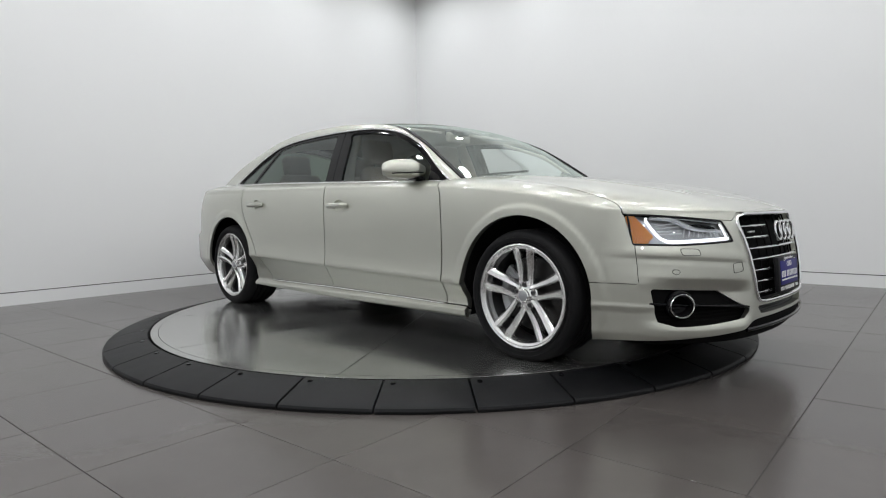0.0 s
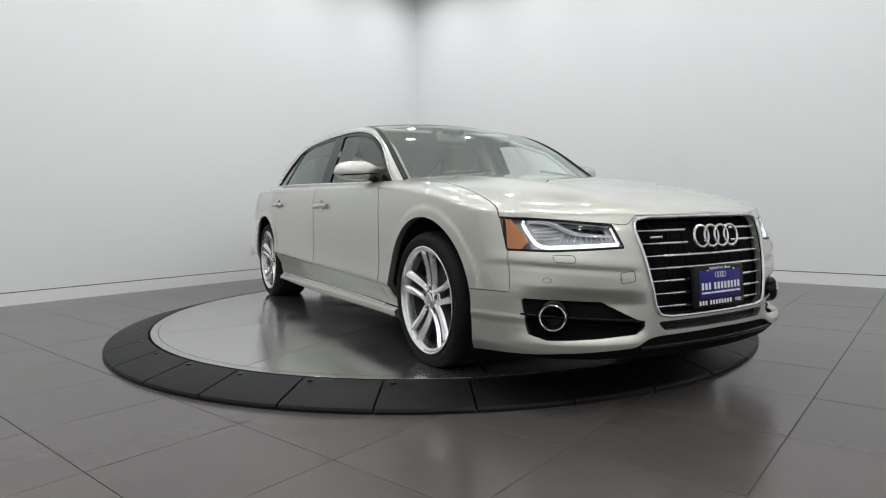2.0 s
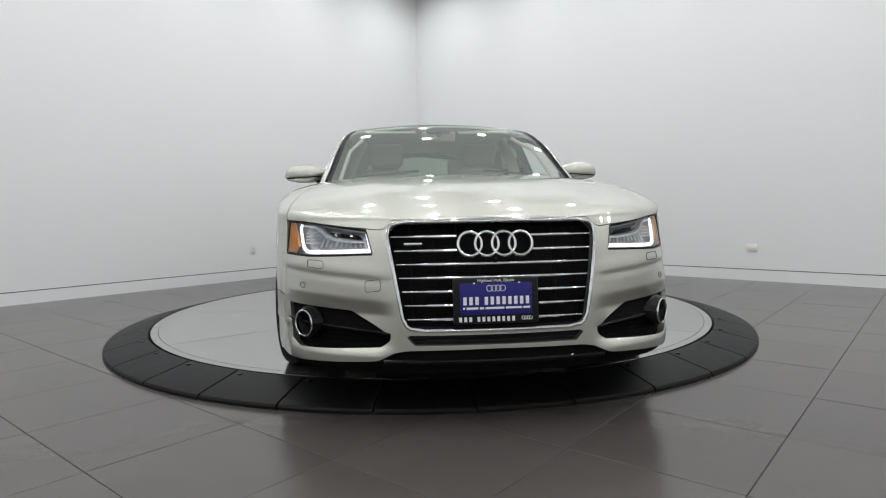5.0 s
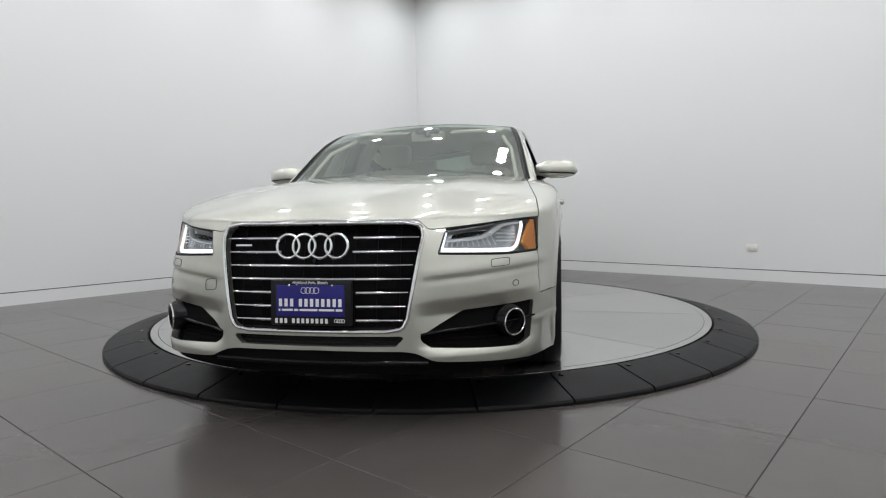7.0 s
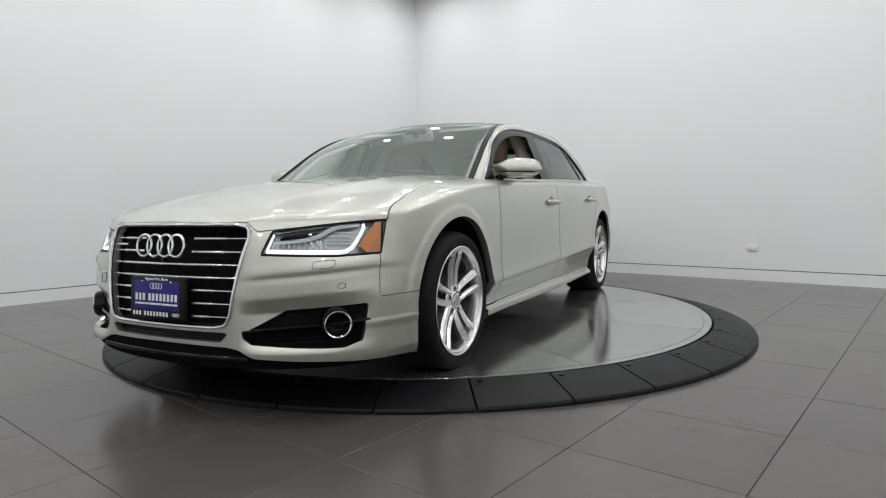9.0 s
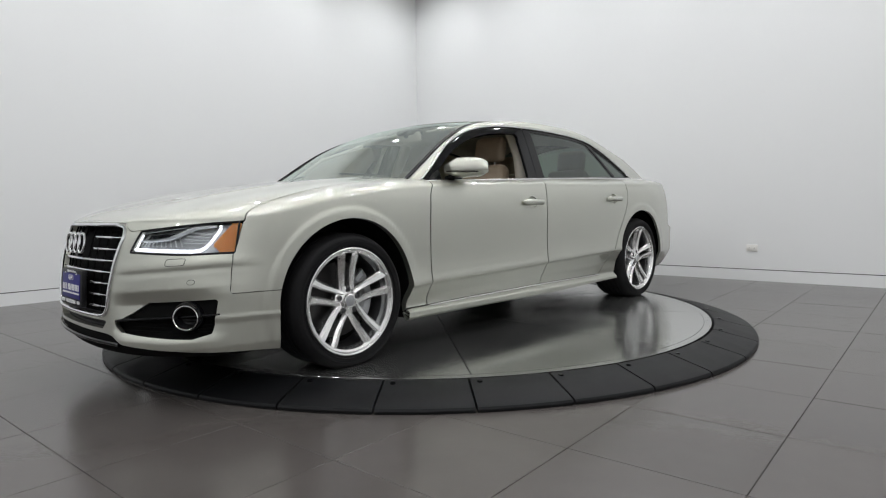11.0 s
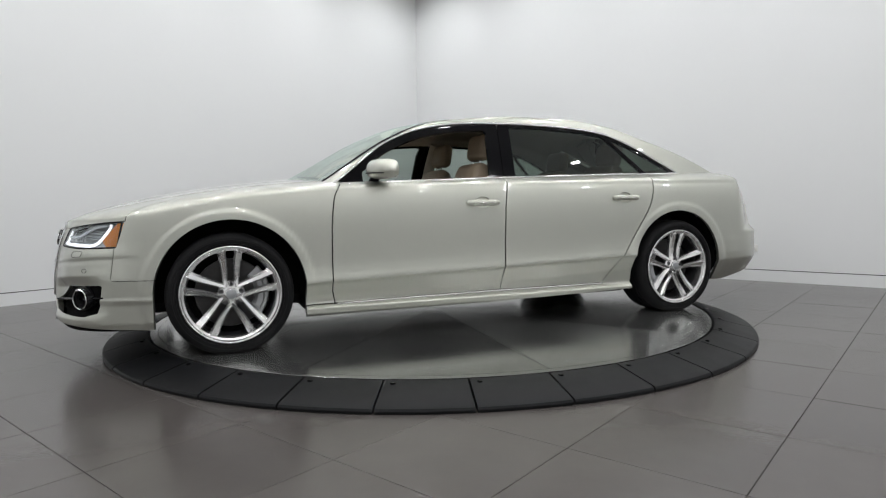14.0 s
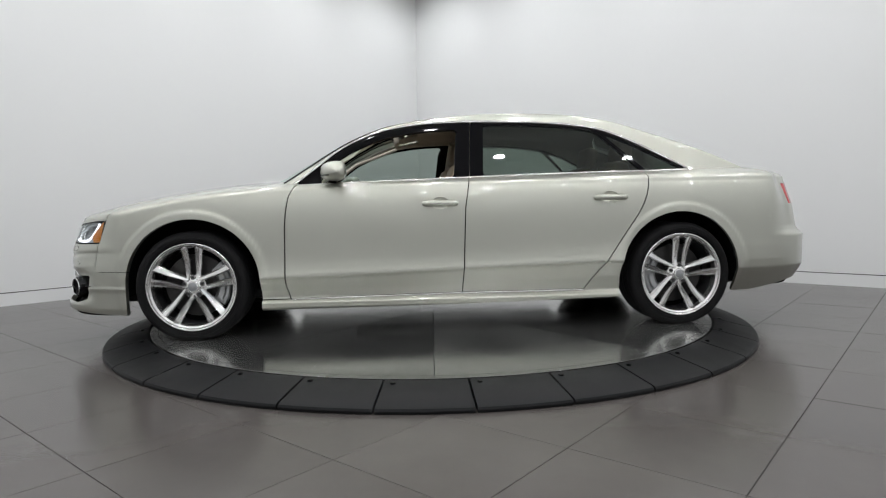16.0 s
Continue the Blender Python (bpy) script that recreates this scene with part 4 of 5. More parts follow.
def intakes():
    for s in (1, -1):
        rec = panel("bumper_intake", LOWER, [lambda M: in_intake(M) + 0.05, lambda M: M[:, 0] - 1.98], INNER, CAR, "black side intake with round fog lamp bezel", side=s, inset=0.05, rim=0)
        for z in np.linspace(0.262, 0.385, 9):
            lo, hi = 0.45 + max(0, z - 0.33) * 1.6, 0.81
            tube("mesh_slat", [nose(y, z, -0.03) * (1, s, 1) for y in np.linspace(lo, hi, 14)], 0.0028, INNER, rec, n=6)
        # blade across the intake and its gloss upper panel
        tube("blade", [nose(y, z, 0.0) * (1, s, 1) for y, z in zip(np.linspace(0.41, 0.832, 16), np.linspace(0.306, 0.342, 16))], [0.004] + [0.0075] * 14 + [0.004], BLACK_GLOSS, rec, n=8)
        panel("upper_panel", LOWER, [lambda M: in_intake(M) - 0.003, lambda M: M[:, 2] - line([(0.4, 0.31), (0.86, 0.345)], M[:, 1]), lambda M: M[:, 0] - 1.98], INNER, rec, side=s, inset=0.014, rim=0.0)
        c = nose(0.738, 0.333, 0.026)
        k = station_at(0.742, 0.334)
        n = -INWARD[k]
        ang = math.degrees(math.atan2(n[1], n[0])) * 0.95
        m = pose(c[0], c[1] * s, c[2], 0, 0, ang * s)
        def at(V): return [tuple(m @ Vector(v)) for v in V]
        V, F = lathe([(0.049, -0.03), (0.049, 0.004), (0.052, 0.007), (0.055, 0.004), (0.056, -0.04)], 40, "x")
        make("bezel", at(V), F, CHROME, rec, "chrome ring", smooth=True)
        V, F = lathe([(0.0, -0.06), (0.038, -0.05), (0.050, -0.005)], 32, "x")
        make("tunnel", at(V), F, BLACK_PLASTIC, rec, smooth=True)
        V, F = lathe([(0.056, 0.001), (0.064, -0.008), (0.07, -0.05)], 40, "x")
        make("shroud", at(V), F, BLACK_GLOSS, rec, smooth=True)


intakes()


def headlamps():
    for s in (1, -1):
        lamp = panel("headlamp", LOWER, [lambda M: in_lamp(M) - 0.001], LAMP_GREY, CAR, "headlamp with bright running light and amber corner", side=s, inset=0.042, rim=0)
        panel("cover", LOWER, [lambda M: in_lamp(M) - 0.002], LENS, lamp, "clear plastic cover", side=s, inset=0.003, rim=0)
        def N(y, z, o): return nose(y, z, o) * (1, s, 1)
        # dark surround
        rim = []
        for a, b in (((0.474, 0.614), (0.736, 0.604)), ((0.736, 0.604), (0.848, 0.609)), ((0.848, 0.609), (0.838, 0.742)), ((0.838, 0.742), (0.78, 0.742)), ((0.78, 0.742), (0.498, 0.707)), ((0.498, 0.707), (0.474, 0.614))):
            for q in np.linspace(0, 1, 10, endpoint=False):
                y, z = a[0] + (b[0] - a[0]) * q, a[1] + (b[1] - a[1]) * q
                rim.append(N(y, z, -0.006))
        tube("surround", rim, 0.0055, BLACK_PLASTIC, lamp, n=6, closed=True, up=(1, 0, 0))
        # light guide: along the foot, then up the outer side
        foot = [N(y, z, -0.018) for y, z in zip(np.linspace(0.488, 0.745, 22), np.linspace(0.626, 0.617, 22))]
        turn = [N(y, z, -0.018) for y, z in ((0.762, 0.620), (0.775, 0.632), (0.783, 0.655), (0.79, 0.685), (0.795, 0.715), (0.79, 0.728))]
        tube("light_guide", foot + turn, [0.0085] * 22 + [0.008, 0.0075] + [0.0068] * 4, DRL, lamp, "white glowing running light", n=8)
        tube("inner_light_guide", [N(y, z, -0.02) for y, z in zip(np.linspace(0.490, 0.503, 6), np.linspace(0.632, 0.692, 6))], 0.0045, DRL, lamp, n=6)
        # silver bezel that sweeps from the inner side to the upper outer corner
        sweep = [N(y, z, -0.022) for y, z in ((0.505, 0.66), (0.55, 0.662), (0.60, 0.666), (0.64, 0.672), (0.67, 0.685), (0.695, 0.705), (0.72, 0.72), (0.78, 0.725))]
        tube("bezel_sweep", sweep, [0.006, 0.0075, 0.0085, 0.0095, 0.012, 0.013, 0.012, 0.008], LAMP_SILVER, lamp, n=8)
        tube("bezel_top", [N(y, z, -0.02) for y, z in zip(np.linspace(0.51, 0.70, 10), np.linspace(0.697, 0.722, 10))], 0.0032, LAMP_SILVER, lamp, n=6)
        # fins between guide and bezel
        for q in np.linspace(0, 0.8, 10):
            y0, y1 = 0.505 + 0.245 * q, 0.515 + 0.20 * q
            z0 = 0.638 if q < 0.85 else 0.638 + 0.10 * (q - 0.85)
            z1 = float(np.interp(y1, [0.5, 0.6, 0.67, 0.72], [0.657, 0.663, 0.682, 0.715]))
            tube("fin", [N(y0 + (y1 - y0) * k, z0 + (z1 - z0) * k, -0.026) for k in (0, 0.5, 1)], 0.0034, LAMP_SILVER, lamp, n=6)
        for q in np.linspace(0, 1, 4):
            tube("fin", [N(0.70 + 0.075 * k, 0.70 - 0.045 * q + (-0.01 + 0.006 * q) * k, -0.026) for k in (0, 0.5, 1)], 0.0032, LAMP_SILVER, lamp, n=6)
        # projector lenses in a dark box
        box_poly = inside_poly([(0.523, 0.668), (0.60, 0.674), (0.645, 0.684), (0.672, 0.708), (0.60, 0.704), (0.527, 0.694)])
        panel("projector_box", LOWER, [lambda M: box_poly(M), lambda M: 1 - M[:, 6], lambda M: M[:, 0] - 2.0], BLACK_GLOSS, lamp, "dark projector module", side=s, inset=0.028, rim=0.006)
        panel("amber_corner", LOWER, [lambda M: in_lamp(M) - 0.003, lambda M: line([(0.605, 2.168), (0.645, 2.192), (0.685, 2.158), (0.75, 2.10)], M[:, 2]) - M[:, 0]], AMBER, lamp, "amber side reflector", side=s, inset=0.007, rim=0.012)
        # washer cap, tow cap and parking sensor
        def outline(name, c, w, h, skew):
            P = []
            for a in np.linspace(0, 2 * math.pi, 28, endpoint=False):
                y = c[0] + w * np.sign(math.cos(a)) * abs(math.cos(a)) ** 0.35
                z = c[1] + h * np.sign(math.sin(a)) * abs(math.sin(a)) ** 0.35 + skew * (y - c[0])
                P.append(N(y, z, 0.0005))
            tube(name, P, 0.0013, DARK_GAP, CAR, n=5, closed=True, up=(1, 0, 0))
        outline("washer_cap", (0.705, 0.573), 0.034, 0.015, 0.05)
        if s < 0:
            outline("tow_cap", (0.475, 0.493), 0.03, 0.022, -0.12)
        P = [N(0.762 + 0.011 * math.cos(a), 0.486 + 0.011 * math.sin(a), 0.0006) for a in np.linspace(0, 2 * math.pi, 20, endpoint=False)]
        tube("parking_sensor", P, 0.0012, DARK_GAP, CAR, n=5, closed=True, up=(1, 0, 0))


headlamps()


# ---------------------------------------------------------------- the car: cabin
def cabin():
    lo = lambda M: above_cowl(M)
    panel("roof", CABIN, [lambda M: -in_dlo(M) - 0.001, outside(in_screen, 0.002), outside(in_rear_screen, 0.002), lo], PAINT, CAR, "painted roof with pillars", both=True, rim=0.02)
    panel("windscreen", CABIN, [lambda M: in_screen(M) - 0.001, lo], GLASS, CAR, "clear windscreen reflecting the ceiling lights", both=True, rim=0, inset=0.004).visible_shadow = False
    panel("windscreen_band", CABIN, [lambda M: in_screen(M) - 0.001, lambda M: 0.026 - in_screen(M), above_cowl], BLACK_PLASTIC, CAR, "black rubber edge of the windscreen", both=True, rim=0, inset=0.001)
    panel("rear_screen", CABIN, [lambda M: in_rear_screen(M) - 0.001], TINT, CAR, both=True, rim=0, inset=0.004)
    panel("headliner", CABIN, [lambda M: -in_dlo(M, 0.0), outside(in_screen, 0.0), outside(in_rear_screen, 0.0), lo], CREAM, CAR, "cream fabric headliner", both=True, rim=0, inset=0.03)
    gx = lambda z: line([(1.0, -0.2), (1.36, -0.245)], z)
    q_line = lambda z: line([(1.0, -1.39), (1.31, -1.05)], z)
    for s in (1, -1):
        def frame_f(M): return np.minimum(in_dlo(M), M[:, 0] - line([(0.95, -0.185), (1.37, -0.215)], M[:, 2]))
        def open_f(M):
            x, z = M[:, 0], M[:, 2]
            return np.min([dlo_top(np.minimum(x + 0.02, 0.94)) - (0.045 if s > 0 else 0.022) - z, z - belt(x) - 0.008, x - line([(0.95, -0.085), (1.27, -0.115), (1.37, -0.16)], z), 0.76 - x, 1.12 - M[:, 6]], axis=0)
        fr = panel("front_window_frame", CABIN, [frame_f, lambda M: -open_f(M)], BLACK_GLOSS, CAR, "gloss black window surround", side=s, rim=0.02, inset=0.004)
        if s < 0:
            panel("front_window", CABIN, [lambda M: open_f(M) + 0.004], TINT, CAR, "raised tinted side window", side=s, rim=0, inset=0.012)
        def rear_f(M): return np.minimum(in_dlo(M), line([(0.95, -0.189), (1.37, -0.219)], M[:, 2]) - M[:, 0])
        def open_r(M):
            x, z = M[:, 0], M[:, 2]
            return np.min([dlo_top(x) - 0.02 - z, z - belt(x) - 0.008, line([(0.95, -0.275), (1.37, -0.305)], z) - x, x - q_line(z) - 0.016, 1.12 - M[:, 6]], axis=0)
        def open_q(M):
            x, z = M[:, 0], M[:, 2]
            return np.min([dlo_top(x) - 0.02 - z, z - belt(x) - 0.008, q_line(z) - 0.02 - x, x + 1.62, 1.12 - M[:, 6]], axis=0)
        panel("rear_window_frame", CABIN, [rear_f, lambda M: -open_r(M), lambda M: -open_q(M)], BLACK_GLOSS, CAR, "gloss black window surround", side=s, rim=0.02, inset=0.004)
        panel("rear_window", CABIN, [lambda M: open_r(M) + 0.003], TINT, CAR, "dark tinted side window", side=s, rim=0, inset=0.009)
        panel("quarter_window", CABIN, [lambda M: open_q(M) + 0.003], TINT, CAR, "small dark tinted quarter window", side=s, rim=0, inset=0.009)
        # bright trim round the side windows
        xs = np.concatenate([np.linspace(0.945, 0.6, 14), np.linspace(0.56, -1.0, 36), np.linspace(-1.03, -1.69, 18)])
        top = []
        for x in xs:
            z = float(dlo_top(x))
            top.append((x, (float(side_y(x, z)) - 0.001) * s, z + 0.004))
        # settle the strip on the rounded cabin side
        top = snap(top, s)
        tube("window_trim_top", top, 0.0078, SATIN, CAR, "satin aluminium strip", n=8)
        low = [(x, (float(side_y(x, float(belt(x)))) + 0.007) * s, float(belt(x)) + 0.001) for x in np.linspace(0.945, -1.72, 50)]
        tube("window_trim_bottom", low, [0.0098] * 46 + [0.01, 0.013, 0.014, 0.006], SATIN, CAR, "satin aluminium strip", n=8, flat=0.9)


CAB_PTS = CABIN[0][:, :3]


def snap(path, s):
    """Rest the path on the cabin skin: nearest height at the same x on the side."""
    out = []
    for x, y, z in path:
        k = np.argmin((CAB_PTS[:, 0] - x) ** 2 * 4 + (CAB_PTS[:, 2] - z) ** 2 + (CAB_PTS[:, 1] - abs(y)) ** 2 * 0.5)
        near = CAB_PTS[(np.abs(CAB_PTS[:, 0] - CAB_PTS[k, 0]) < 1e-4) & (CABIN[0][:, 6] <= 1.3)]
        o = np.argsort(near[:, 2])
        yy = float(np.interp(z, near[o, 2], near[o, 1]))
        out.append((x, (yy + 0.001) * s, z))
    Y = np.array([p[1] for p in out])
    for _ in range(6):
        Y[1:-1] = 0.5 * Y[1:-1] + 0.25 * (Y[:-2] + Y[2:])
    return [(p[0], y, p[2]) for p, y in zip(out, Y)]


cabin()


def gaskets():
    """Black rubber beads along the windscreen's sides."""
    xs = np.linspace(1.0, 0.3, 28)
    for s in (1, -1):
        P = []
        for x in xs:
            col = CABIN[0][np.abs(CAB_PTS[:, 0] - x) < 0.011][:, :3]
            o = np.argsort(col[:, 1])
            y = float(ws_half(x)) + 0.003
            P.append((x, y * s, float(np.interp(y, col[o, 1], col[o, 2])) + 0.001))
        Q = np.array(P)
        for _ in range(5):
            Q[1:-1] = 0.5 * Q[1:-1] + 0.25 * (Q[:-2] + Q[2:])
        tube("screen_gasket", Q, [0.0068] * 20 + [0.006, 0.0052, 0.0044, 0.0036, 0.003, 0.0025, 0.002, 0.002], BLACK_PLASTIC, CAR, "black rubber windscreen bead", n=8)


gaskets()


def handles_and_trim():
    for s in (1, -1):
        for name, x0, x1, z in (("front_handle", 0.118, -0.095, 0.820), ("rear_handle", -0.985, -1.195, 0.842)):
            P, R = [], []
            for q in np.linspace(0, 1, 13):
                x = x0 + (x1 - x0) * q
                lift = 0.028 * min(1, math.sin(math.pi * q) * 2.2) ** 0.8
                P.append(flank(x, z, 0.004 + lift) * (1, s, 1))
                R.append(0.011 + 0.004 * min(1, math.sin(math.pi * q) * 3))
            h = tube(name, P, R, PAINT, CAR, "painted pull handle", n=10, flat=1.25)
            V, F = [], []
            cx, cz = CUPS[0 if name == "front_handle" else 1]
            for i in range(6):
                q = i / 5 * math.pi / 2
                for j in range(28):
                    w = 2 * math.pi * j / 28
                    px, pz = cx + 0.059 * math.cos(q) * math.cos(w), cz + 0.042 * math.cos(q) * math.sin(w)
                    V.append(flank(px, pz, -0.003 - 0.014 * math.sin(q)) * (1, s, 1))
            for i in range(5):
                for j in range(28):
                    F.append((i * 28 + j, i * 28 + (j + 1) % 28, (i + 1) * 28 + (j + 1) % 28, (i + 1) * 28 + j))
            make("handle_cup", V, F, PAINT, h, smooth=True)
            tube("handle_strip", [p + np.array((0, 0.012 * s, -0.0)) for p in np.array(P[2:-2])], 0.003, SATIN, h, n=6)
        tube("sill_trim", [flank(x, float(door_low(x)) - 0.004, 0.003) * (1, s, 1) for x in np.linspace(0.955, -0.93, 40)], 0.0065, SATIN, CAR, "bright strip along the sill", n=8)
        # mirror
        m = new("door_mirror")
        m.parent = CAR
        V, F = [], []
        secs = 15
        for i in range(secs):
            q = i / (secs - 1)
            y = 0.80 + 0.268 * q
            r = (1 - max(0, (q - 0.55) / 0.47) ** 2.6) ** 0.5 * min(1, 0.5 + 1.5 * q) if q < 0.999 else 0.12
            cz, cx = 1.026 - 0.008 * q, 0.675 - 0.04 * q
            for j in range(20):
                a = 2 * math.pi * j / 20
                ex = math.copysign(abs(math.cos(a)) ** (0.85 if math.cos(a) > 0 else 0.65), math.cos(a)) * (0.105 if math.cos(a) > 0 else 0.058) * r * (1 - 0.25 * q if math.cos(a) > 0 else 1)
                ez = math.copysign(abs(math.sin(a)) ** 0.65, math.sin(a)) * 0.07 * r * (1 if math.sin(a) > 0 else 0.86 - 0.3 * q)
                V.append((cx + ex, y * s, cz + ez))
        for i in range(secs - 1):
            for j in range(20):
                F.append((i * 20 + j, i * 20 + (j + 1) % 20, (i + 1) * 20 + (j + 1) % 20, (i + 1) * 20 + j))
        F.append(tuple(range(20)))
        F.append(tuple(range((secs - 1) * 20 + 19, (secs - 1) * 20 - 1, -1)))
        make("mirror_cap", V, F, PAINT, m, "painted mirror housing", smooth=True, sharp=50)
        seam = [(0.675 + 0.104 * (1 - 0.25 * q) * min(1, 0.55 + 1.5 * q) * (1 - max(0, (q - 0.55) / 0.47) ** 2.6) ** 0.5 - 0.04 * q, (0.825 + 0.235 * q) * s, 1.010 - 0.01 * q) for q in np.linspace(0.0, 0.93, 16)]
        tube("indicator_strip", seam, 0.0036, BLACK_GLOSS, m, "dark seam with indicator strip", n=6)
        tube("mirror_arm", [(0.69, 0.79 * s, 0.965), (0.68, 0.82 * s, 0.978), (0.672, 0.86 * s, 0.99)], [0.03, 0.026, 0.024], BLACK_GLOSS, m, "gloss black mirror arm", n=10, flat=0.7)
        bm = bmesh.new()
        bmesh.ops.create_uvsphere(bm, u_segments=20, v_segments=10, radius=1, matrix=Matrix.Translation((0.598, 0.965 * s, 1.022)) @ Matrix.Diagonal((0.006, 0.078, 0.048, 1)))
        part("mirror_glass", bm, CHROME, m, "mirror glass")
        # dark wheel-arch liners
        for xc in (HUB_F - 0.008, HUB_R + 0.012):
            V, F = [], []
            R = 0.412
            for i in range(33):
                a = math.pi * i / 32
                for y in (0.9, 0.87, 0.62):
                    V.append((xc + R * math.cos(a), y * s, ARCH_Z + R * math.sin(a)))
            k = 3
            for i in range(32):
                for j in range(2):
                    F.append((i * k + j, i * k + j + 1, (i + 1) * k + j + 1, (i + 1) * k + j))
            b = len(V)
            V += [(xc + R, y * s, 0.27) for y in (0.865, 0.85, 0.62)] + [(xc - R, y * s, 0.27) for y in (0.865, 0.85, 0.62)]
            for j in range(2):
                F.append((j, j + 1, b + j + 1, b + j))
                F.append((32 * k + j, 32 * k + j + 1, b + 3 + j + 1, b + 3 + j))
            F.append(tuple(i * k + 2 for i in range(33)) + (b + 5, b + 2))
            make("arch_liner", V, F, INNER, CAR, "black wheel-arch liner", smooth=True)


handles_and_trim()


def wheel_parts(side):
    """A wheel in its own space: axis along y, outer face towards +y * side."""
    w = new("wheel")
    w.parent = CAR
    s = side
    R = 0.343
    prof = [(0.262, 0.02), (0.268, 0.028), (0.275, 0.026), (0.29, 0.034), (0.312, 0.036), (0.326, 0.028), (0.336, 0.012)]
    for k in range(5):
        c = -0.006 - 0.046 * k
        prof += [(R, c), (R, c - 0.036), (R - 0.008, c - 0.038), (R - 0.008, c - 0.044)]
    prof += [(0.33, -0.25), (0.30, -0.265), (0.262, -0.255)]
    V, F = lathe([(r, a * s) for r, a in prof], 72)
    # the tread is pressed flat where it stands
    V = [(x, y, max(z, -HUB_Z + 0.0004)) for x, y, z in V]
    ty = make("tyre", V, F, TYRE, w, "black low-profile tyre", smooth=True, sharp=35)
    for r in (0.283, 0.304):
        V, F = lathe([(r, 0.033 * s), (r + 0.0012, 0.0372 * s), (r + 0.0024, 0.033 * s)], 72)
        make("sidewall_rib", V, F, TYRE, ty, smooth=True)
    V, F = lathe([(r, a * s) for r, a in [(0.262, 0.018), (0.272, 0.026), (0.271, 0.032), (0.266, 0.034), (0.2625, 0.032), (0.2595, 0.024), (0.257, 0.021), (0.2555, 0.024), (0.2445, 0.018), (0.241, 0.008), (0.239, -0.03)]], 72)
    VB, FB = lathe([(r, a * s) for r, a in [(0.2392, -0.028), (0.236, -0.1), (0.234, -0.13)]], 60)
    make("barrel", VB, FB, RIM_DARK, w, "dark inner barrel", smooth=True)
    rim = make("rim", V, F, RIM, w, "silver five double-spoke alloy wheel", smooth=True, sharp=30)
    V, F = lathe([(r, a * s) for r, a in [(0.0, -0.09), (0.10, -0.085), (0.192, -0.088), (0.195, -0.1), (0.1, -0.11)]], 48)
    make("brake_disc", V, F, IRON, w, "steel brake disc", smooth=True, sharp=30)
    V, F = lathe([(r, a * s) for r, a in [(0.0, -0.13), (0.242, -0.13)]], 48)
    make("wheel_back", V, F, INNER, w)
    # spokes: pairs of bars that spread outwards, each with a ridge, a broad bright facet and a steep one
    def spoke(d):
        V, F = [], []
        n = 14
        for i in range(n + 1):
            q = i / n
            r = 0.044 + (0.2535 - 0.044) * q
            x = d * float(curve([(0.04, 0.0295), (0.1, 0.032), (0.163, 0.0355), (0.235, 0.044), (0.26, 0.0455)], r))
            wd = float(curve([(0.04, 0.0125), (0.1, 0.0162), (0.163, 0.0195), (0.235, 0.0225), (0.26, 0.021)], r))
            y = float(curve([(0.04, 0.004), (0.08, 0.0), (0.14, 0.003), (0.21, 0.017), (0.24, 0.0235), (0.26, 0.021)], r))
            k = 0.1 * smoothstep(0.1, 0.25, r)
            out, ins = x + d * wd, x - d * wd
            V += [(ins, (y - 0.045) * s, r), (ins, (y - 0.014) * s, r), (x - d * wd * (0.45 + k), (y + 0.0005) * s, r), (x + d * wd * (0.5 - k), (y - 0.0055) * s, r), (out, (y - 0.0165) * s, r), (out, (y - 0.045) * s, r)]
        for i in range(n):
            for j in range(5):
                F.append((i * 6 + j, i * 6 + j + 1, (i + 1) * 6 + j + 1, (i + 1) * 6 + j))
            F.append((i * 6 + 5, i * 6, (i + 1) * 6, (i + 1) * 6 + 5))
        F.append((0, 1, 2, 3, 4, 5))
        F.append(tuple(n * 6 + k for k in (5, 4, 3, 2, 1, 0)))
        bm = bmesh.new()
        vs = [bm.verts.new(v) for v in V]
        for f in F:
            bm.faces.new([vs[i] for i in f])
        return bm
    first = []
    for d in (-1, 1):
        first.append(part("spoke", spoke(d), RIM, w, sharp=18))
    for k in range(1, 5):
        for o in first:
            c = new("spoke", o.data)
            c.parent = w
            c.matrix_basis = pose(0, 0, 0, 0, 72 * k, 0)
    V, F = lathe([(r, a * s) for r, a in [(0.0, 0.012), (0.030, 0.0115), (0.034, 0.009), (0.036, 0.0), (0.046, -0.006), (0.066, -0.01), (0.074, -0.018), (0.074, -0.06)]], 40)
    make("hub", V, F, RIM, w, smooth=True, sharp=25)
    V, F = lathe([(r, a * s) for r, a in [(0.0, 0.0145), (0.024, 0.014), (0.028, 0.0115)]], 32)
    make("centre_cap", V, F, CAP_GREY, w, "grey centre cap", smooth=True)
    for k in range(5):
        a = radians(90 + 72 * k)
        x, z = 0.057 * math.cos(a), 0.057 * math.sin(a)
        V, F = lathe([(r, b * s) for r, b in [(0.0, 0.001), (0.008, 0.003), (0.0105, -0.001), (0.0105, -0.02)]], 12)
        make("lug_bolt", [(p[0] + x, p[1], p[2] + z) for p in V], F, RIM_DARK, w, smooth=True)
        V, F = lathe([(r, b * s) for r, b in [(0.0125, -0.006), (0.0145, -0.002), (0.017, -0.009)]], 16)
        make("bolt_seat", [(p[0] + x, p[1], p[2] + z) for p in V], F, RIM, w, smooth=True)
    tube("valve", [(0.06, -0.0 * s, 0.225), (0.058, 0.012 * s, 0.215)], 0.004, BLACK_PLASTIC, w, n=6)
    return w


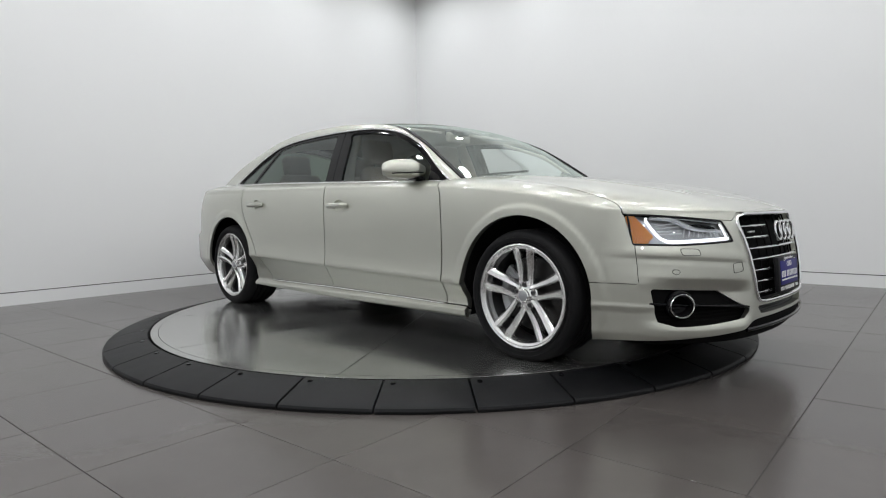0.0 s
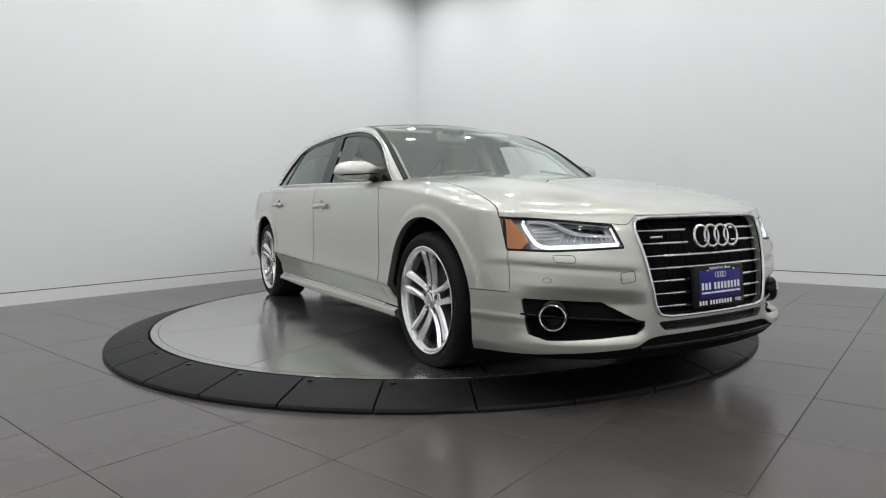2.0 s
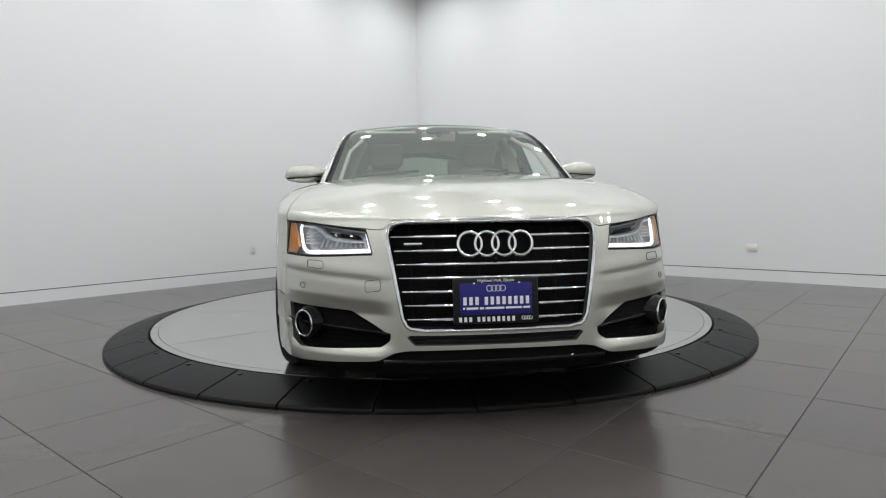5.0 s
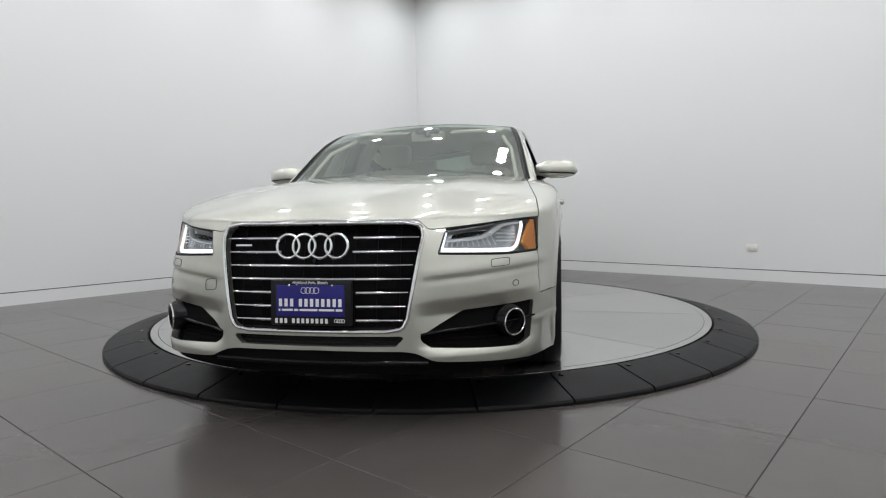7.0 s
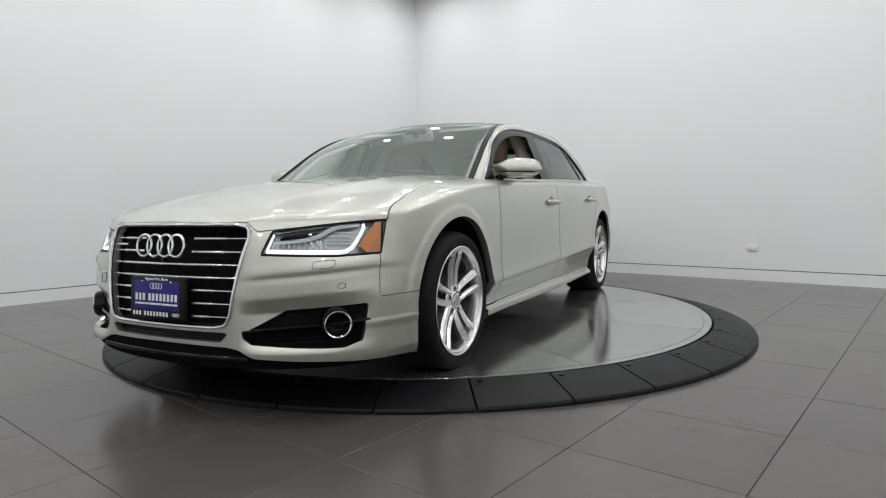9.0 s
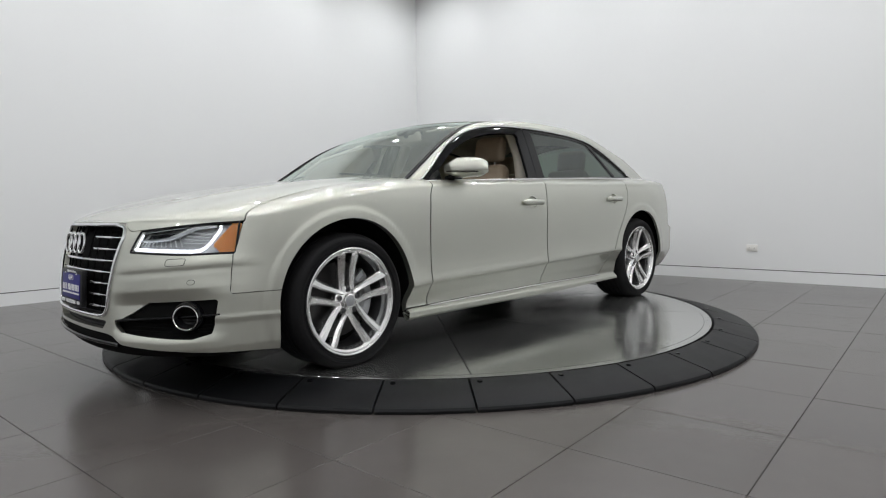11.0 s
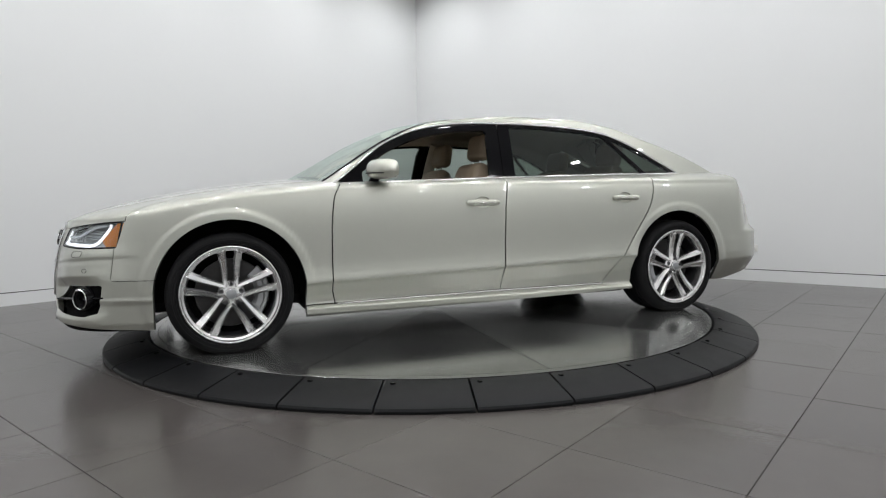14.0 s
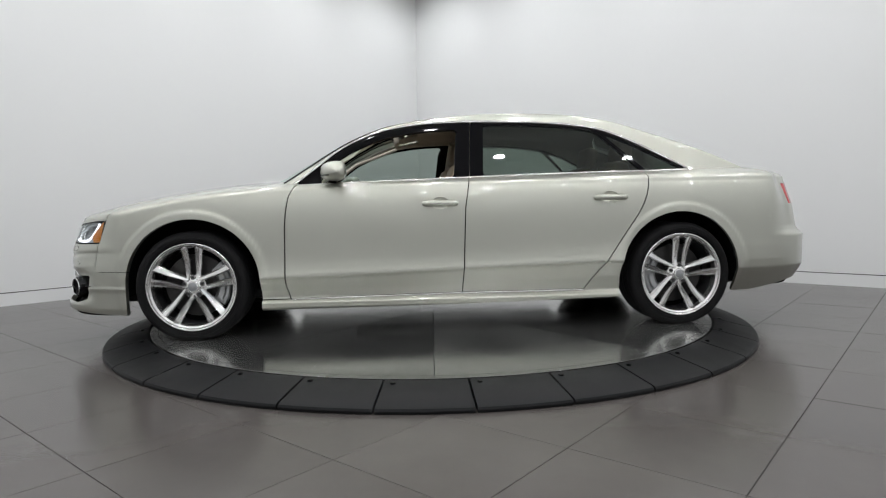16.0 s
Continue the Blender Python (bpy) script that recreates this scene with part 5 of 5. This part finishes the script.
def wheels():
    for s in (1, -1):
        first = wheel_parts(s)
        first.matrix_basis = pose(HUB_F, 0.91 * s, HUB_Z)
        copy_thing(first, pose(HUB_R, 0.908 * s, HUB_Z, 0, -5 if s > 0 else 4, 0))
        for xc, d in ((HUB_F, -1), (HUB_R, 1)):
            # caliper: a cast block over the disc's edge with two raised pads
            cal = new("brake_caliper")
            cal.parent = CAR
            tagged(cal, "pale grey cast brake caliper")
            cal.matrix_basis = pose(xc, 0.83 * s, HUB_Z)
            for name, q0, q1, r0, r1, y0, y1 in (("housing", -38, 44, 0.128, 0.212, -0.03, 0.006), ("raised_pad", -30, -2, 0.138, 0.186, 0.004, 0.022), ("raised_pad", 8, 36, 0.138, 0.186, 0.004, 0.022)):
                bm = bmesh.new()
                arc = [radians(q) for q in np.linspace(q0, q1, 9)]
                V = [bm.verts.new((d * r * math.cos(q), y * s, r * math.sin(q))) for q in arc for r, y in ((r0, y0), (r1, y0), (r1, y1 - 0.01), (r1 - 0.008, y1), (r0 + 0.012, y1), (r0, y1 - 0.012))]
                for i in range(8):
                    for j in range(6):
                        bm.faces.new([V[i * 6 + j], V[i * 6 + (j + 1) % 6], V[i * 6 + 6 + (j + 1) % 6], V[i * 6 + 6 + j]])
                bm.faces.new(V[:6])
                bm.faces.new(V[-6:])
                part(name, bm, CALIPER, cal, sharp=30)


wheels()


def underside():
    for y in (-0.32, 0.32):
        tube("exhaust", [(-2.3, y, 0.24), (-1.9, y, 0.25), (-1.4, y * 0.9, 0.2), (-0.6, y * 0.4, 0.18), (0.6, y * 0.35, 0.18)], [0.05, 0.09, 0.05, 0.04, 0.04], EXHAUST, CAR, "steel exhaust pipe", n=12)
    for x in (HUB_F, HUB_R):
        for s in (1, -1):
            tube("control_arm", [(x - 0.12, 0.2 * s, 0.24), (x - 0.05, 0.5 * s, 0.2), (x, 0.78 * s, 0.24)], [0.03, 0.025, 0.02], EXHAUST, CAR, n=8)
            tube("spring_strut", [(x, 0.66 * s, 0.25), (x, 0.62 * s, 0.6)], 0.045, BLACK_PLASTIC, CAR, n=12)


underside()


def seat(x, y, rear=False):
    st = new("seat")
    st.parent = CAR
    bm = bmesh.new()
    box(bm, x - 0.05, x + 0.48, y - 0.25, y + 0.25, 0.38, 0.55, 0.06, segments=3)
    part("cushion", bm, BEIGE, st, smooth=True)
    bm = bmesh.new()
    box(bm, -0.07, 0.07, -0.25, 0.25, 0.0, 0.64, 0.06, pose(x, y, 0.50, 0, -20, 0), 3)
    for v in bm.verts:
        if v.co.z > 0.9:
            v.co.y = y + (v.co.y - y) * 0.78
    part("backrest", bm, BEIGE, st, smooth=True)
    bm = bmesh.new()
    box(bm, -0.05, 0.05, -0.135, 0.135, 0.0, 0.19, 0.045, pose(x - 0.235, y, 1.13 if not rear else 1.09, 0, -10, 0), 4)
    part("headrest", bm, BEIGE, st, "beige leather headrest", smooth=True)
    for d in (-0.06, 0.06):
        tube("headrest_post", [(x - 0.215, y + d, 1.04), (x - 0.232, y + d, 1.16)], 0.006, CHROME, st, n=6)


def interior():
    for y in (0.38, -0.38):
        seat(0.02, y)
        seat(-1.12, y, True)
    bm = bmesh.new()
    box(bm, 0.62, 1.02, -0.78, 0.78, 0.62, 0.925, 0.06, segments=3)
    part("dashboard", bm, DASH, CAR, "dark dashboard")
    bm = bmesh.new()
    box(bm, -1.95, -1.42, -0.66, 0.66, 0.9, 0.965, 0.03)
    part("parcel_shelf", bm, DASH, CAR)
    bm = bmesh.new()
    box(bm, -0.5, 0.7, -0.14, 0.14, 0.3, 0.62, 0.04)
    part("centre_console", bm, DASH, CAR)
    for s in (1, -1):
        bm = bmesh.new()
        box(bm, -1.3, 0.95, 0.72 * s - 0.03, 0.72 * s + 0.03, 0.3, 0.93, 0.03)
        part("door_card", bm, BEIGE, CAR, "beige leather door lining")
        # beige pillar lining inside the centre pillar
        tube("pillar_lining", [(-0.19, 0.72 * s, 0.92), (-0.22, 0.66 * s, 1.15), (-0.25, 0.57 * s, 1.34)], [0.05, 0.045, 0.05], CREAM, CAR, n=10)
        tube("pillar_lining", [(0.96, 0.70 * s, 0.93), (0.6, 0.635 * s, 1.18), (0.26, 0.555 * s, 1.30)], 0.013, CREAM, CAR, "cream windscreen pillar lining", n=8)
    ring = [(0.50 - 0.10 * math.sin(a), 0.38 + 0.185 * math.cos(a), 0.80 + 0.16 * math.sin(a)) for a in np.linspace(0, 2 * math.pi, 36, endpoint=False)]
    sw = tube("steering_wheel", ring, 0.016, DASH, CAR, "dark steering wheel", n=10, closed=True, up=(1, 0, 0.5))
    bm = bmesh.new()
    box(bm, 0.47, 0.56, 0.29, 0.47, 0.76, 0.84, 0.03)
    part("wheel_boss", bm, DASH, sw)
    tube("column", [(0.52, 0.38, 0.8), (0.7, 0.38, 0.74)], 0.03, DASH, sw, n=8)
    # rear-view mirror on the screen, with sun-visor and sensor housing
    bm = bmesh.new()
    box(bm, -0.02, 0.02, -0.125, 0.125, -0.038, 0.038, 0.018, pose(0.265, -0.0, 1.318, 0, 8, 0), 3)
    mir = part("rear_view_mirror", bm, CREAM, CAR, "cream-backed rear-view mirror")
    tube("mirror_stalk", [(0.275, 0, 1.32), (0.30, 0, 1.37)], [0.02, 0.035], DASH, mir, n=8)
    bm = bmesh.new()
    box(bm, 0.2, 0.31, -0.09, 0.09, 1.335, 1.375, 0.015)
    part("sensor_housing", bm, DASH, CAR)
    for y in (0.35, -0.35):
        bm = bmesh.new()
        box(bm, -0.08, 0.08, -0.19, 0.19, -0.008, 0.008, 0.006, pose(0.17, y, 1.362, 0, 12, 0))
        part("sun_visor", bm, CREAM, CAR, "folded cream sun visor")
    bm = bmesh.new()
    box(bm, -0.014, 0.014, -0.055, 0.055, -0.0005, 0.0005, 0, pose(0.135, 0.49, float(roof_z(0.135, 0.49)) - 0.002, 0, 12, 0))
    part("windscreen_sticker", bm, WHITE, CAR, "white sticker at the top of the windscreen", smooth=False)
    for s in (1, -1):
        tube("wiper", [(1.0, 0.62 * s, 0.985), (1.06, 0.2 * s + 0.0, 1.02)], 0.007, BLACK_PLASTIC, CAR, "black wiper", n=6)


interior()

floor_tiles()
# small things on the walls: along the wall, height, width, height of the plate
OUTLETS = ((DR, 5.060, 0.367, 0.115, 0.075), (DL, 3.096, 0.375, 0.075, 0.115))
SPIGOT = (2.710, 0.403)


def wall_spots():
    for d, a, z, w, h in OUTLETS:
        p = CORNER + d * a
        out = Vector((-d.y, d.x, 0)) if d is DR else Vector((d.y, -d.x, 0))
        face = d if d is DR else -d
        outlet(Vector((p.x, p.y, z)) - out * 0.0005, face, out, w, h)
    p = CORNER + DL * SPIGOT[0]
    V, F = lathe([(0.0, -0.05), (0.012, -0.05), (0.014, -0.03), (0.02, -0.028), (0.022, -0.004), (0.03, -0.003), (0.03, 0.0)], 16)
    o = make("wall_spigot", V, F, STEEL, smooth=True)
    d = -DL
    o.matrix_basis = pose(p.x, p.y, SPIGOT[1], 0, 0, math.degrees(math.atan2(d.y, d.x)))
    tagged(o, "short steel spigot standing out of the white wall", "wall fitting")


wall_spots()


def motions():
    turn = [(0, -45.33), (1, -53.12), (2, -61.12), (3, -69.08), (4, -77.16), (5, -85.27), (6, -93.35), (7, -101.4), (8, -109.62), (9, -117.96), (10, -126.45), (11, -134.98), (12, -143.33), (13, -151.54), (14, -159.63), (15, -167.8), (16, -175.99)]
    walk(TABLE, [(t, pose(0, 0, 0, 0, 0, a)) for t, a in turn])
    walk(CAR, [(t, pose(0, 0, 0, 0, 0, a) @ pose(0, SIDE, DISC)) for t, a in turn])


motions()
